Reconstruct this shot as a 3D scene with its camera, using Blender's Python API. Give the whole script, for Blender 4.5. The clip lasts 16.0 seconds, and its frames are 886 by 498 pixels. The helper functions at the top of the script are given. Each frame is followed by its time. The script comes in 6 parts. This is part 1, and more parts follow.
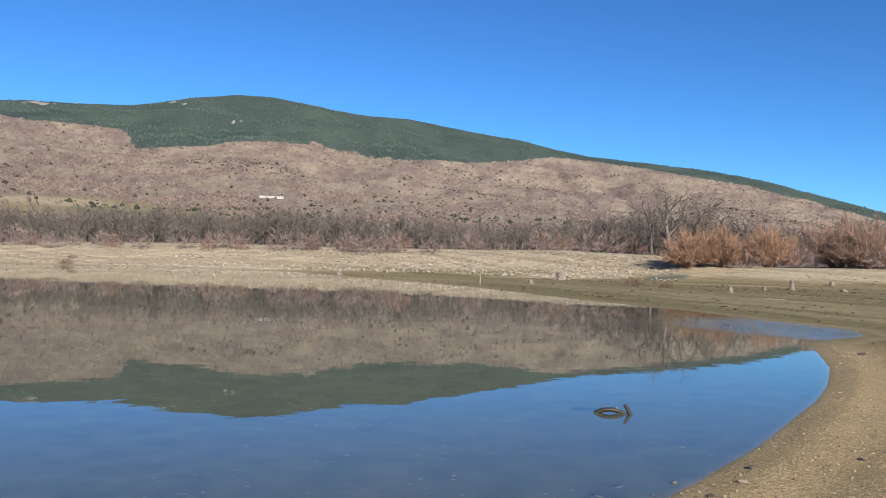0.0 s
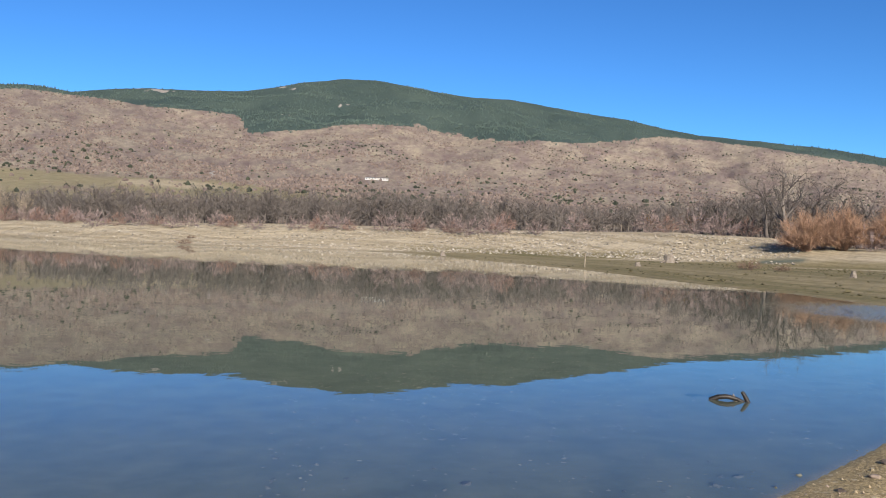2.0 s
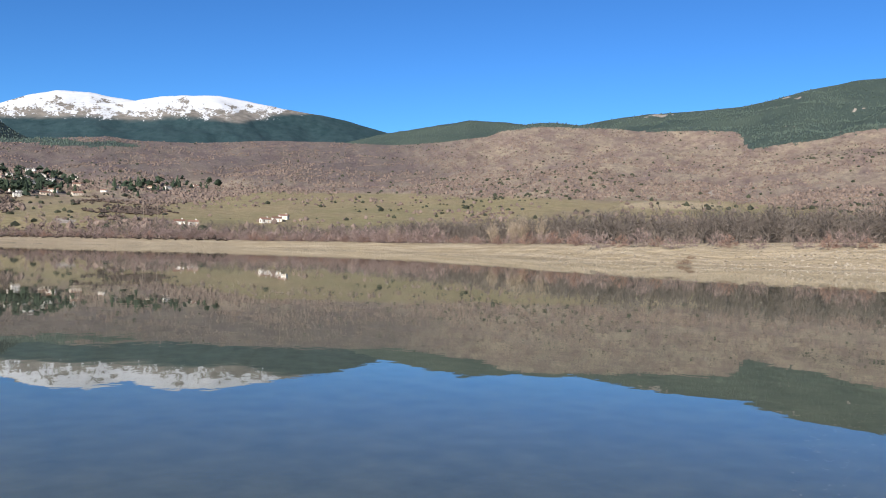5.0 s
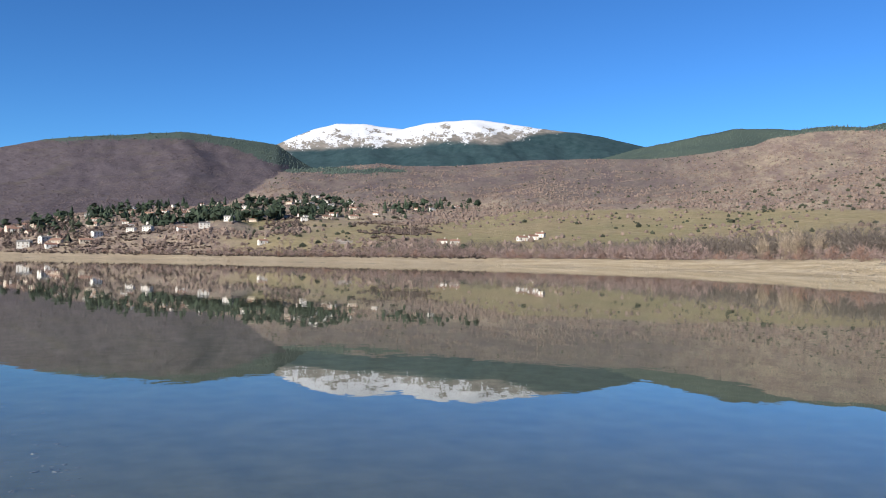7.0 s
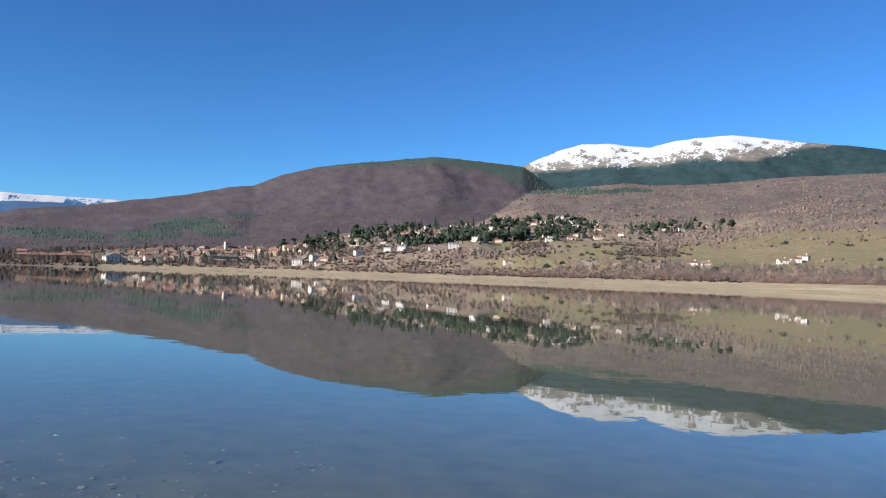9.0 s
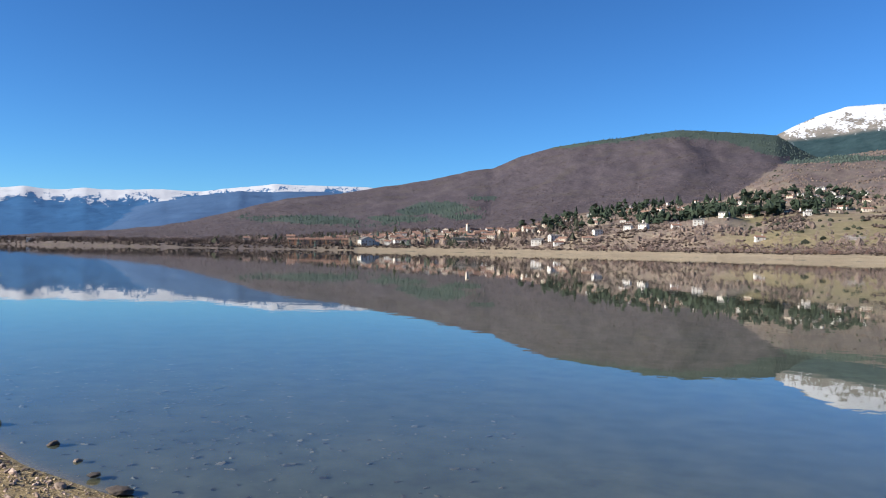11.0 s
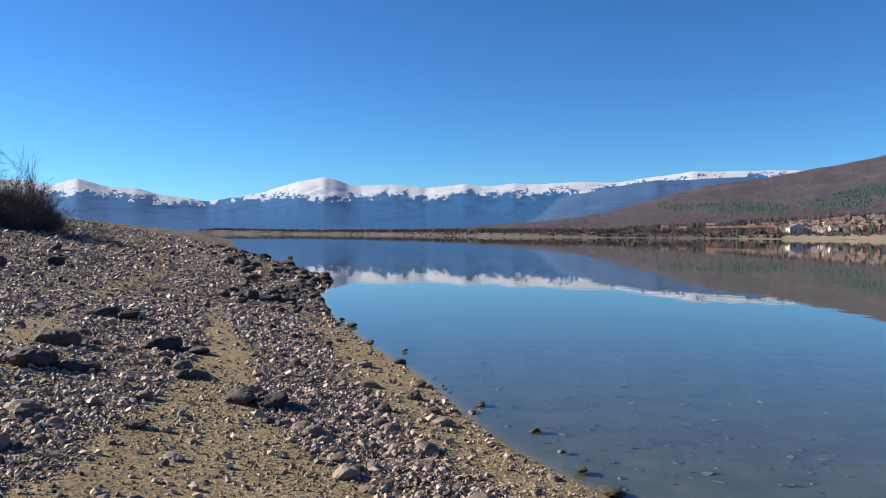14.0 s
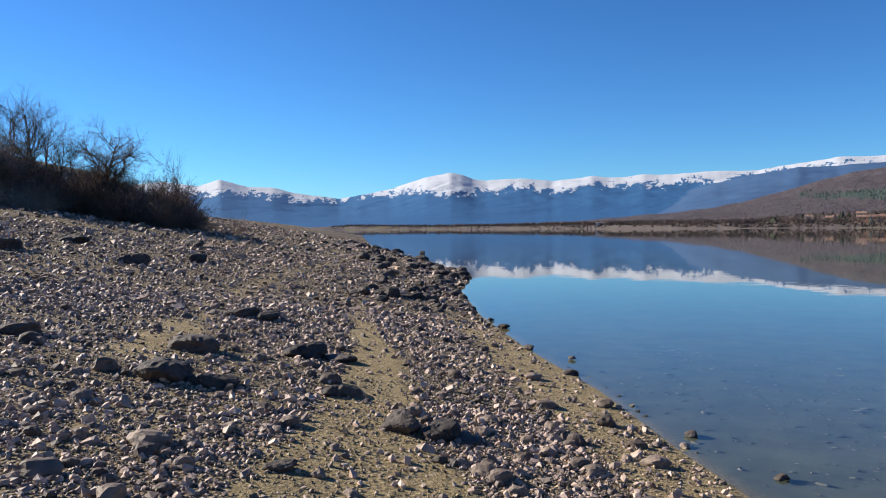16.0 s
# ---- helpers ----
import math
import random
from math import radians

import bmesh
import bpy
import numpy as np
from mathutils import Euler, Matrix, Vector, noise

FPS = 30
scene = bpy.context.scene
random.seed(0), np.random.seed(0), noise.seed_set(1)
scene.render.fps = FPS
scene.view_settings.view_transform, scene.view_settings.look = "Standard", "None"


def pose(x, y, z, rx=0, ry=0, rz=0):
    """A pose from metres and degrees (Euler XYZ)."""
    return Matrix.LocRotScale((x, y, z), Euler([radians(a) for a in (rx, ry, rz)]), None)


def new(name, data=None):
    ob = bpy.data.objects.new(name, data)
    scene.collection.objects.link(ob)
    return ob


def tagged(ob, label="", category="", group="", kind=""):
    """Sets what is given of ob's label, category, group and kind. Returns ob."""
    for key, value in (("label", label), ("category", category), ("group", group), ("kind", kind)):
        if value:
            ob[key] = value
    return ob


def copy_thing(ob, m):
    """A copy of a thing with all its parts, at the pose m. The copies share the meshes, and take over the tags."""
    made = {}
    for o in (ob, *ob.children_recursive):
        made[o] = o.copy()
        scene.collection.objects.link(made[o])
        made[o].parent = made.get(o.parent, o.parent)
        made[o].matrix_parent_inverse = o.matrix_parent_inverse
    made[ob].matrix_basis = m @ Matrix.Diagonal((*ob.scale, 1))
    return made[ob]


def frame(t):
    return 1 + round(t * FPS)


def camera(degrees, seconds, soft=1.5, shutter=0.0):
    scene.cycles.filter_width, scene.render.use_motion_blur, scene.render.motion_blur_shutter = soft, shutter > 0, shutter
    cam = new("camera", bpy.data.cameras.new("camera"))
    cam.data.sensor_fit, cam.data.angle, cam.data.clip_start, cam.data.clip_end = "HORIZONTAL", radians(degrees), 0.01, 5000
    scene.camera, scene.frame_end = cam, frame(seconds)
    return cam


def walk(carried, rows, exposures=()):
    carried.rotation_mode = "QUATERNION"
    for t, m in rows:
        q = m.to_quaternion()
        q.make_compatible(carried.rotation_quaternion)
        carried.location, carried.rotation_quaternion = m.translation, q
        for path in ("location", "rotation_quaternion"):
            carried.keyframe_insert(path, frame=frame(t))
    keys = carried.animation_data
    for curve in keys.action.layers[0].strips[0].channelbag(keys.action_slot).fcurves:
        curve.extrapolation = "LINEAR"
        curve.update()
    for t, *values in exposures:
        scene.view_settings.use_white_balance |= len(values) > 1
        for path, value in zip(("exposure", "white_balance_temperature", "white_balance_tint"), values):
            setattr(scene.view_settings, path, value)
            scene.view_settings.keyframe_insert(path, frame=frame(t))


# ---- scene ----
cam = camera(58.12, 16.0, 1.05)
# seconds, place in metres, then yaw, pitch and roll in degrees
PATH = [
    (0, 0.169, -0.055, 1.915, 0.74, 0.89, -1.56),
    (0.5, 0.152, -0.044, 1.909, 1.74, 0.58, -1.74),
    (1, 0.133, -0.027, 1.904, 3.12, 0.13, -1.87),
    (1.5, 0.125, 0.006, 1.894, 5.04, -0.38, -1.95),
    (2, 0.097, 0.018, 1.892, 8.12, -0.65, -1.84),
    (2.5, 0.068, 0.012, 1.891, 12.95, -0.54, -1.50),
    (3, 0.029, 0.054, 1.896, 18.95, -0.45, -0.96),
    (3.5, -0.008, 0.068, 1.903, 25.33, -0.28, -0.81),
    (4, -0.013, 0.062, 1.899, 31.44, -0.12, -0.96),
    (4.5, -0.040, 0.059, 1.895, 37.61, -0.08, -1.16),
    (5, -0.065, 0.061, 1.907, 42.88, -0.12, -1.18),
    (5.2, -0.065, 0.061, 1.906, 44.99, -0.10, -1.07),
    (7.5, -0.061, 0.059, 1.890, 65.32, 1.22, -1.16),
    (8, -0.045, 0.075, 1.899, 69.62, 1.61, -1.65),
    (8.5, -0.031, 0.095, 1.900, 73.93, 1.87, -1.69),
    (9, -0.017, 0.118, 1.900, 78.54, 1.92, -1.75),
    (9.2, -0.013, 0.122, 1.900, 80.45, 1.79, -1.93),
    (11.3, 0.334, 0.685, 1.895, 98.67, -0.17, -1.18),
    (11.5, 0.348, 0.652, 1.905, 100.90, -0.32, -1.42),
    (12, 0.283, 0.530, 1.897, 106.55, -0.46, -1.31),
    (12.5, 0.262, 0.443, 1.906, 111.66, -0.26, -1.19),
    (13, 0.229, 0.338, 1.893, 116.60, -0.55, -0.91),
    (13.5, 0.162, 0.205, 1.881, 121.24, -1.03, -0.54),
    (14, -0.012, -0.037, 1.901, 124.96, -1.05, -0.40),
    (14.5, -0.160, -0.336, 1.875, 127.78, -0.81, -0.30),
    (15, -0.327, -0.707, 1.934, 130.01, -0.48, 0.18),
    (15.5, -0.614, -1.064, 1.870, 132.31, -0.73, 0.15),
    (16, -0.922, -1.441, 1.855, 134.01, -1.47, 0.41)]
walk(cam, [(t, pose(x, y, z, 90 + p, r, w)) for t, x, y, z, w, p, r in PATH], exposures=[(0.0, 0.81), (5.0, 0.82), (8.5, 0.88), (11.5, 0.93), (13.0, 0.86), (16.0, 0.84)])

# ---- light ----
SUN_AZ, SUN_EL = 203.0, 27.0          # degrees left of +y, and above the horizon
world = bpy.data.worlds.new("world")
scene.world = world
world.use_nodes = True
wn = world.node_tree
sky = wn.nodes.new("ShaderNodeTexSky")
sky.sky_type = "NISHITA"
sky.sun_disc = False
sky.sun_elevation = radians(SUN_EL)
sky.sun_rotation = radians(360 - SUN_AZ)
sky.altitude = 1100
sky.air_density, sky.dust_density, sky.ozone_density = 1.0, 0.0, 7.0
deep = wn.nodes.new("ShaderNodeGamma")
deep.inputs["Gamma"].default_value = 1.22
vivid = wn.nodes.new("ShaderNodeMix")
vivid.data_type, vivid.blend_type = "RGBA", "MULTIPLY"
vivid.inputs[0].default_value, vivid.inputs[7].default_value = 1.0, (0.635, 0.905, 1.0, 1)
wn.links.new(sky.outputs[0], deep.inputs[0])
wn.links.new(deep.outputs[0], vivid.inputs[6])
wn.links.new(vivid.outputs[2], wn.nodes["Background"].inputs[0])
wn.nodes["Background"].inputs[1].default_value = 0.0548
sun = new("sun", bpy.data.lights.new("sun", "SUN"))
sun.data.energy, sun.data.angle, sun.data.color = 5.0, radians(0.53), (1.0, 0.92, 0.80)
sun.matrix_world = Matrix.Rotation(radians(SUN_AZ), 4, "Z") @ Matrix.Rotation(radians(SUN_EL - 90), 4, "X")


# ---- numbers and noise ----
def table(text):
    """Pairs 'a:b a:b' as two arrays."""
    rows = [q.split(":") for q in text.split()]
    return np.array([float(a) for a, b in rows]), np.array([float(b) for a, b in rows])


def at(text, a):
    return np.interp(a, *table(text))


def lattice(ix, iy, seed):
    h = (ix.astype(np.int64) * 374761393 + iy.astype(np.int64) * 668265263 + seed * 974711) & 0xFFFFFFFF
    h = ((h ^ (h >> 13)) * 1274126177) & 0xFFFFFFFF
    return ((h ^ (h >> 16)) & 0xFFFF) / 65535.0


def vnoise(x, y, seed=0):
    """Smooth noise from -1 to 1 on arrays."""
    ix, iy = np.floor(x), np.floor(y)
    u, v = x - ix, y - iy
    u, v = u * u * (3 - 2 * u), v * v * (3 - 2 * v)
    a, b = lattice(ix, iy, seed), lattice(ix + 1, iy, seed)
    c, d = lattice(ix, iy + 1, seed), lattice(ix + 1, iy + 1, seed)
    return 2 * ((a + (b - a) * u) * (1 - v) + (c + (d - c) * u) * v) - 1


def fbm(x, y, octaves=4, seed=0):
    total, amp = 0, 1.0
    for k in range(octaves):
        total = total + amp * vnoise(x * 2 ** k, y * 2 ** k, seed + k * 17)
        amp *= 0.5
    return total / 1.9


def smooth(a, b, x):
    u = np.clip((x - a) / (b - a), 0, 1)
    return u * u * (3 - 2 * u)


# ---- the plan: bearings in degrees left of +y, distances and heights in metres ----
EYE = 1.9
# far waterline
FAR_D = "-16:38 -10.4:43 -5.6:51 -1.9:60 4:74 8:88 12:108 20:117 26:119 30:125 36:155 42:205 50:280 58:335 65:355 72:400 78:470 86:590 94:700 100:740 106:760 114:780 118:850 122:1000 129:1500 135:1900 141:2100"
# near waterline, from the far end of the south shore round to the east
NEAR = [(-1150, -1500), (-500, -640), (-150, -178), (-60, -70), (-37.4, -39.5), (-25.8, -24.3), (-24.5, -22.6), (-18.2, -17.4), (-13.6, -12.6), (-10.5, -8.9), (-8.6, -6.4),
        (-7.0, -4.6), (-6.1, -3.5), (-5.4, -2.3), (-4.3, -0.6), (-2.9, 1.1), (-1.2, 2.8), (0.5, 4.7), (2.0, 6.6), (2.6, 7.4), (3.5, 8.6), (4.6, 10.3), (5.7, 12.0),
        (6.7, 13.8), (7.8, 16.1), (8.8, 18.8), (9.5, 21.0), (10.4, 22.2), (12.6, 24.2), (13.4, 26.4), (12.0, 30.5)]
far_a, far_d = table(FAR_D)
LAKE = np.array(NEAR + [(-d * math.sin(radians(a)), d * math.cos(radians(a))) for a, d in zip(far_a, far_d)])


def shore_distance(x, y):
    """Metres from the waterline, positive on land."""
    best = np.full(x.shape, 1e9)
    inside = np.zeros(x.shape, bool)
    for (ax, ay), (bx, by) in zip(LAKE, np.roll(LAKE, -1, 0)):
        dx, dy = bx - ax, by - ay
        t = np.clip(((x - ax) * dx + (y - ay) * dy) / (dx * dx + dy * dy), 0, 1)
        best = np.minimum(best, np.hypot(x - ax - t * dx, y - ay - t * dy))
        if ay != by:
            inside ^= ((ay > y) != (by > y)) & (x < (bx - ax) * (y - ay) / (by - ay) + ax)
    return np.where(inside, -best, best)


# hills: ridge distance, foot distance, steepness, and the ridge's height in degrees by bearing
HILLS = {
    "green": (3000, 250, 1.5, "-70:0 -45:0.8 -33:2.5 -28.3:3.77 -25.8:4.53 -22:5.68 -19.3:6.33 -16.8:6.74 -13.1:7.24 -9.3:7.67 -6.9:8.16 -4.5:8.77 -1.3:9.23 1.6:9.75 3.6:10.08 6.1:10.15 8.9:10.46 10.9:10.78 13.3:11.12 15.7:11.04 18.7:10.58 20.6:10.12 22.4:9.8 25.9:9.58 28.6:9.47 30.6:9.23 32.5:8.95 36:8.2 42:6.5 50:4 56:0"),
    "brown": (2200, 290, 1.35, "5:0 15:3.8 20:6.0 22.3:6.9 24.5:7.75 28.1:8.15 32:8.7 35.9:8.95 38:8.7 39.9:7.95 43.3:7.47 46.8:7.2 51:7.3 55:7.2 60.5:6.75 64:6.7 66:6.85 68:6.6 70:6.4 72:6.25 73.7:5.7 76:4.6 78:3.6 84:1.5 88:0"),
    "saddle": (3200, 1500, 1.2, "30:5 36:8.6 38.4:8.97 41.2:9.08 44:8.55 46.9:8.05 50:7.3 54:6.2 60:4"),
    "purple": (2700, 980, 1.35, "56:0 64:4.4 69:5.8 71:6.6 73:7.95 74.5:8.09 76.9:8.33 79.5:8.48 82.2:8.15 85.4:7.77 87.8:7.4 90.2:6.75 92.1:5.9 94:5.65 95.8:5.19 97.7:4.81 99.6:4.5 103.2:3.83 106.8:3.43 110:2.6 113.5:1.6 118:1.0 125:0.5 135:0.2"),
    "village": (1050, 500, 1.0, "55:0 58:2.5 60:3.5 63:3.5 66:3.2 68:3.9 70:4.3 73:4.0 76:3.75 79:3.45 82:3.25 85:2.85 88:2.3 90:1.6 92:1.0 95:0.0"),
    "knoll": (740, 450, 1.0, "56:0 60:1.5 64:1.1 66:1.6 68.5:2.5 71:1.6 73:1.9 76:2.7 79:2.3 82:1.4 85:0"),
    "meadow": (760, 360, 1.1, "30:0 36:2.2 42:2.9 48:3.1 54:3.1 58:2.4 62:1.5 66:0"),
}
FAR_HILLS = {
    "snow_north": (4300, 2500, 1.25, "40:5 44:7.0 46.9:8.05 49.8:8.74 51.7:9.11 54.4:9.42 56.8:9.79 58.8:10.03 60:9.97 62.4:9.77 64.2:9.28 66:9.02 68:8.7 70:8.35 72:7.85 74:7.2 78:6 82:4.5"),
    "snow_back": (4550, 2700, 1.25, "58:6 61:8.8 62.4:9.1 64.2:9.3 65.3:9.4 66.9:9.57 68.9:9.55 70.5:9.11 72.1:8.4 72.9:8.0 76:6.8 82:5"),
    "blue_spur": (3700, 1900, 1.25, "94:2.5 101:3.8 104.8:3.96 107.6:3.87 110:3.83 112.5:3.5 115.6:2.85 119:1.95 122:1.3 126.9:0.9 131:0.4 136:0"),
    "snow_west": (4550, 2100, 1.3, "86:3 96:4.2 99:4.3 102:4.37 104.8:4.40 107.6:4.42 110:4.1 112.5:3.72 115.7:3.75 118:3.6 119.9:3.65 121.6:3.5 123.5:3.6 126.2:3.3 128.5:3.55 130.8:3.42 131.8:3.5 132.6:3.8 133.4:3.99 134.2:3.85 135.2:3.68 136:3.4 137.8:2.85 139.8:2.46 141.4:2.18 144.6:2.58 146:2.93 147.7:2.96 149.6:3.5 151.1:3.02 153.3:3.3 158:2.8 165:2.4 176:1.6 190:0"),
}


def hill(key, book, a, r, rough=1.0):
    ridge, foot, steep, text = book[key]
    seed = len(key) * 31 + ridge
    wob = 0.05 * fbm(a * 0.9, a * 0 + 7.0, 4, seed)
    a0, h0 = table(text)
    known = np.where((a < a0[0]) | (a > a0[-1]), 0.0, at(text, a))
    top = EYE + ridge * np.tan(np.radians(known + wob * (known > 0.3)))
    u = np.clip((r - foot) / (ridge - foot), 0, None)
    x, y = -r * np.sin(np.radians(a)), r * np.cos(np.radians(a))
    spur = fbm(a * 0.24 + 1.3 * u + 0.9 * vnoise(x * 0.0016, y * 0.0016, seed), u * 1.4, 5, seed + 3)
    fine = fbm(x * 0.0065, y * 0.0065, 5, seed + 9)
    body = np.minimum(u, 1) ** steep * (1 + np.clip(4 * np.minimum(u, 1) * (1 - np.minimum(u, 1)), 0, 1) * rough * (0.10 * spur + 0.07 * fine))
    body = np.where(u > 1, 1 - 1.1 * (r - ridge) / ridge, body)
    return np.where((known > 0.02) & (u > 0), top * body, -99)


def low_ground(x, y, a, r, s):
    """Lake bed, shores and the land behind them."""
    along = -0.68 * x - 0.73 * y
    steep = smooth(5, -3, x * 0.6 + y * 0.8)
    slope = 0.034 + 0.076 * steep
    beach = slope * np.minimum(s, 26) + 0.0022 * steep * np.minimum(s, 18) ** 2
    south = smooth(150.5, 157.5, a) * smooth(-2, -14, y) * smooth(20, 34, along) * smooth(300, 120, r)
    beach = beach + south * (3.4 * smooth(18.5, 27, s) + 0.03 * np.clip(s - 26, 0, 80)) + 0.07 * np.minimum(s, 7) * smooth(42, 95, along) * smooth(300, 150, r) * smooth(-2, -14, y)
    away = smooth(40, 90, r) * smooth(-75, -40, a) * smooth(141, 135, a)
    mud = 0.010 * np.minimum(s, 70)
    z = beach * (1 - away) + mud * away
    start = np.where(a < 20, np.maximum(at("-60:66 -28:78 -20:84 -10:94 0:104 12:111 20:118", a), at(FAR_D, a)), at(FAR_D, a) + 2)
    rise = at("-60:2 -28:1.8 -19:1.8 -14:3.0 -8:3.6 0:3.5 20:3.4 30:3.0 45:2.9 70:2.6 90:3.2 100:3.4 114:3.2 125:4.5 145:6.0", a)
    wide = at("-60:18 -20:18 -10:26 0:32 30:32 50:42 100:50 145:60", a)
    window = smooth(-75, -45, a) * smooth(147, 140, a)
    z = z + window * (rise * smooth(0, 1, (r - start) / wide) + at("80:0.011 86:0.05 91:0.078 98:0.078 103:0.055 108:0.034 115:0.012", a) * np.clip(r - start - wide, 0, 300))
    z = z + 0.045 * np.exp(-((s - 0.45) / 0.3) ** 2) * smooth(-1, 4, y) * smooth(26, 20, r)
    shallow = -(0.10 * np.minimum(-s, 14) + 0.05 * np.clip(-s - 14, 0, 80))
    z = np.where(s > 0, z, shallow)
    bumps = 0.05 * fbm(x * 0.45, y * 0.45, 3, 5) * smooth(0.0, 1.5, np.abs(s)) * smooth(140, 20, r) + 0.25 * fbm(x * 0.05, y * 0.05, 3, 8) * smooth(3, 25, s) * smooth(20, 120, r)
    return np.where(s > 0, np.maximum(z + bumps, 0.012 * np.minimum(s, 4)), z - 0.4 * np.abs(bumps))


def terrain(x, y):
    r = np.hypot(x, y)
    a = np.degrees(np.arctan2(-x, y))
    a = np.where(a < -100, a + 360, a)
    s = shore_distance(x, y)
    z = low_ground(x, y, a, r, s)
    which = np.zeros(x.shape, int)
    for k, key in enumerate(HILLS):
        h = hill(key, HILLS, a, r, {"village": 0.5, "knoll": 0.5, "meadow": 0.5, "green": 1.6, "purple": 1.0}.get(key, 1.0))
        h = np.where(s > 8, h * smooth(8, 90, s), -99)
        which = np.where(h > z, k + 1, which)
        z = np.maximum(z, h)
    return z, a, r, s, which


def np_mesh(name, verts, faces, attrs=(), smooth_faces=True):
    """A mesh from arrays of points and of three- or four-cornered faces."""
    me = bpy.data.meshes.new(name)
    n, k = faces.shape
    me.vertices.add(len(verts))
    me.vertices.foreach_set("co", np.ascontiguousarray(verts, dtype=np.float32).ravel())
    me.loops.add(n * k)
    me.loops.foreach_set("vertex_index", np.ascontiguousarray(faces, dtype=np.int32).ravel())
    me.polygons.add(n)
    me.polygons.foreach_set("loop_start", np.arange(0, n * k, k, dtype=np.int32))
    me.update(calc_edges=True)
    me.polygons.foreach_set("use_smooth", np.full(n, smooth_faces))
    for key, values in attrs:
        me.attributes.new(key, "FLOAT", "POINT").data.foreach_set("value", np.ascontiguousarray(values, dtype=np.float32))
    return me


def polar(bearings, radii, closed):
    na, nr = len(bearings), len(radii)
    aa, rr = np.meshgrid(np.radians(bearings), radii, indexing="ij")
    x, y = (-rr * np.sin(aa)).ravel(), (rr * np.cos(aa)).ravel()
    i = np.arange(na if closed else na - 1)
    p, q = np.meshgrid(i, np.arange(nr - 1), indexing="ij")
    p2 = (p + 1) % na
    faces = np.stack([p * nr + q, p2 * nr + q, p2 * nr + q + 1, p * nr + q + 1], -1).reshape(-1, 4)[:, ::-1]
    return x, y, faces


# ---- materials ----
def material(name, rough=0.85, spec=0.25):
    m = bpy.data.materials.new(name)
    m.use_nodes = True
    b = m.node_tree.nodes["Principled BSDF"]
    b.inputs["Roughness"].default_value = rough
    b.inputs["Specular IOR Level"].default_value = spec
    return m, m.node_tree, b


def node(nt, kind, **sets):
    n = nt.nodes.new(kind)
    for key, value in sets.items():
        n.inputs[key.replace("_", " ")].default_value = value
    return n


def coords(nt):
    return nt.nodes.new("ShaderNodeNewGeometry").outputs["Position"]


def grain(nt, where, scale, detail=4.0, rough=0.6, stretch=None):
    if stretch:
        mp = nt.nodes.new("ShaderNodeMapping")
        mp.inputs["Scale"].default_value = stretch
        nt.links.new(where, mp.inputs[0])
        where = mp.outputs[0]
    n = node(nt, "ShaderNodeTexNoise", Scale=scale, Detail=detail, Roughness=rough)
    nt.links.new(where, n.inputs["Vector"])
    return n.outputs[0]


def ramp(nt, fac, stops):
    n = nt.nodes.new("ShaderNodeValToRGB")
    n.color_ramp.elements.remove(n.color_ramp.elements[1])
    for k, (p, c) in enumerate(stops):
        e = n.color_ramp.elements[0] if k == 0 else n.color_ramp.elements.new(p)
        e.position, e.color = p, (*c, 1)
    nt.links.new(fac, n.inputs[0])
    return n.outputs[0]


def mix(nt, fac, a, b, mode="MIX"):
    n = nt.nodes.new("ShaderNodeMix")
    n.data_type, n.blend_type = "RGBA", mode
    for value, slot in ((fac, n.inputs[0]), (a, n.inputs[6]), (b, n.inputs[7])):
        if isinstance(value, (int, float)):
            slot.default_value = value
        elif isinstance(value, tuple):
            slot.default_value = (*value, 1)
        else:
            nt.links.new(value, slot)
    return n.outputs[2]


def math_node(nt, op, a, b=0.0, clamp=False):
    n = nt.nodes.new("ShaderNodeMath")
    n.operation, n.use_clamp = op, clamp
    for value, slot in ((a, n.inputs[0]), (b, n.inputs[1])):
        if isinstance(value, (int, float)):
            slot.default_value = value
        else:
            nt.links.new(value, slot)
    return n.outputs[0]


def attr(nt, name):
    n = nt.nodes.new("ShaderNodeAttribute")
    n.attribute_name = name
    return n.outputs["Fac"]


def bump(nt, b, height, strength, distance):
    n = node(nt, "ShaderNodeBump", Strength=strength, Distance=distance)
    nt.links.new(height, n.inputs["Height"])
    nt.links.new(n.outputs[0], b.inputs["Normal"])


def plain(name, dark, light, scale, rough=0.85, bump_size=0.0, spread="", spec=0.25, detail=4.0, share=0.55):
    """Two colours mixed by noise, also from piece to piece: spread 'object' or 'island'."""
    m, nt, b = material(name, rough, spec)
    fac = grain(nt, coords(nt), scale, detail)
    fac = math_node(nt, "ADD", math_node(nt, "MULTIPLY", math_node(nt, "SUBTRACT", fac, 0.5), 1.6), 0.5)
    if spread:
        info = nt.nodes.new("ShaderNodeObjectInfo").outputs["Random"] if spread == "object" else nt.nodes.new("ShaderNodeNewGeometry").outputs["Random Per Island"]
        fac = math_node(nt, "ADD", math_node(nt, "MULTIPLY", fac, 1 - share), math_node(nt, "MULTIPLY", info, share))
    nt.links.new(ramp(nt, fac, [(0.12, dark), (0.88, light)]), b.inputs["Base Color"])
    if bump_size:
        bump(nt, b, grain(nt, coords(nt), scale * 3, 5), 0.6, bump_size)
    return m


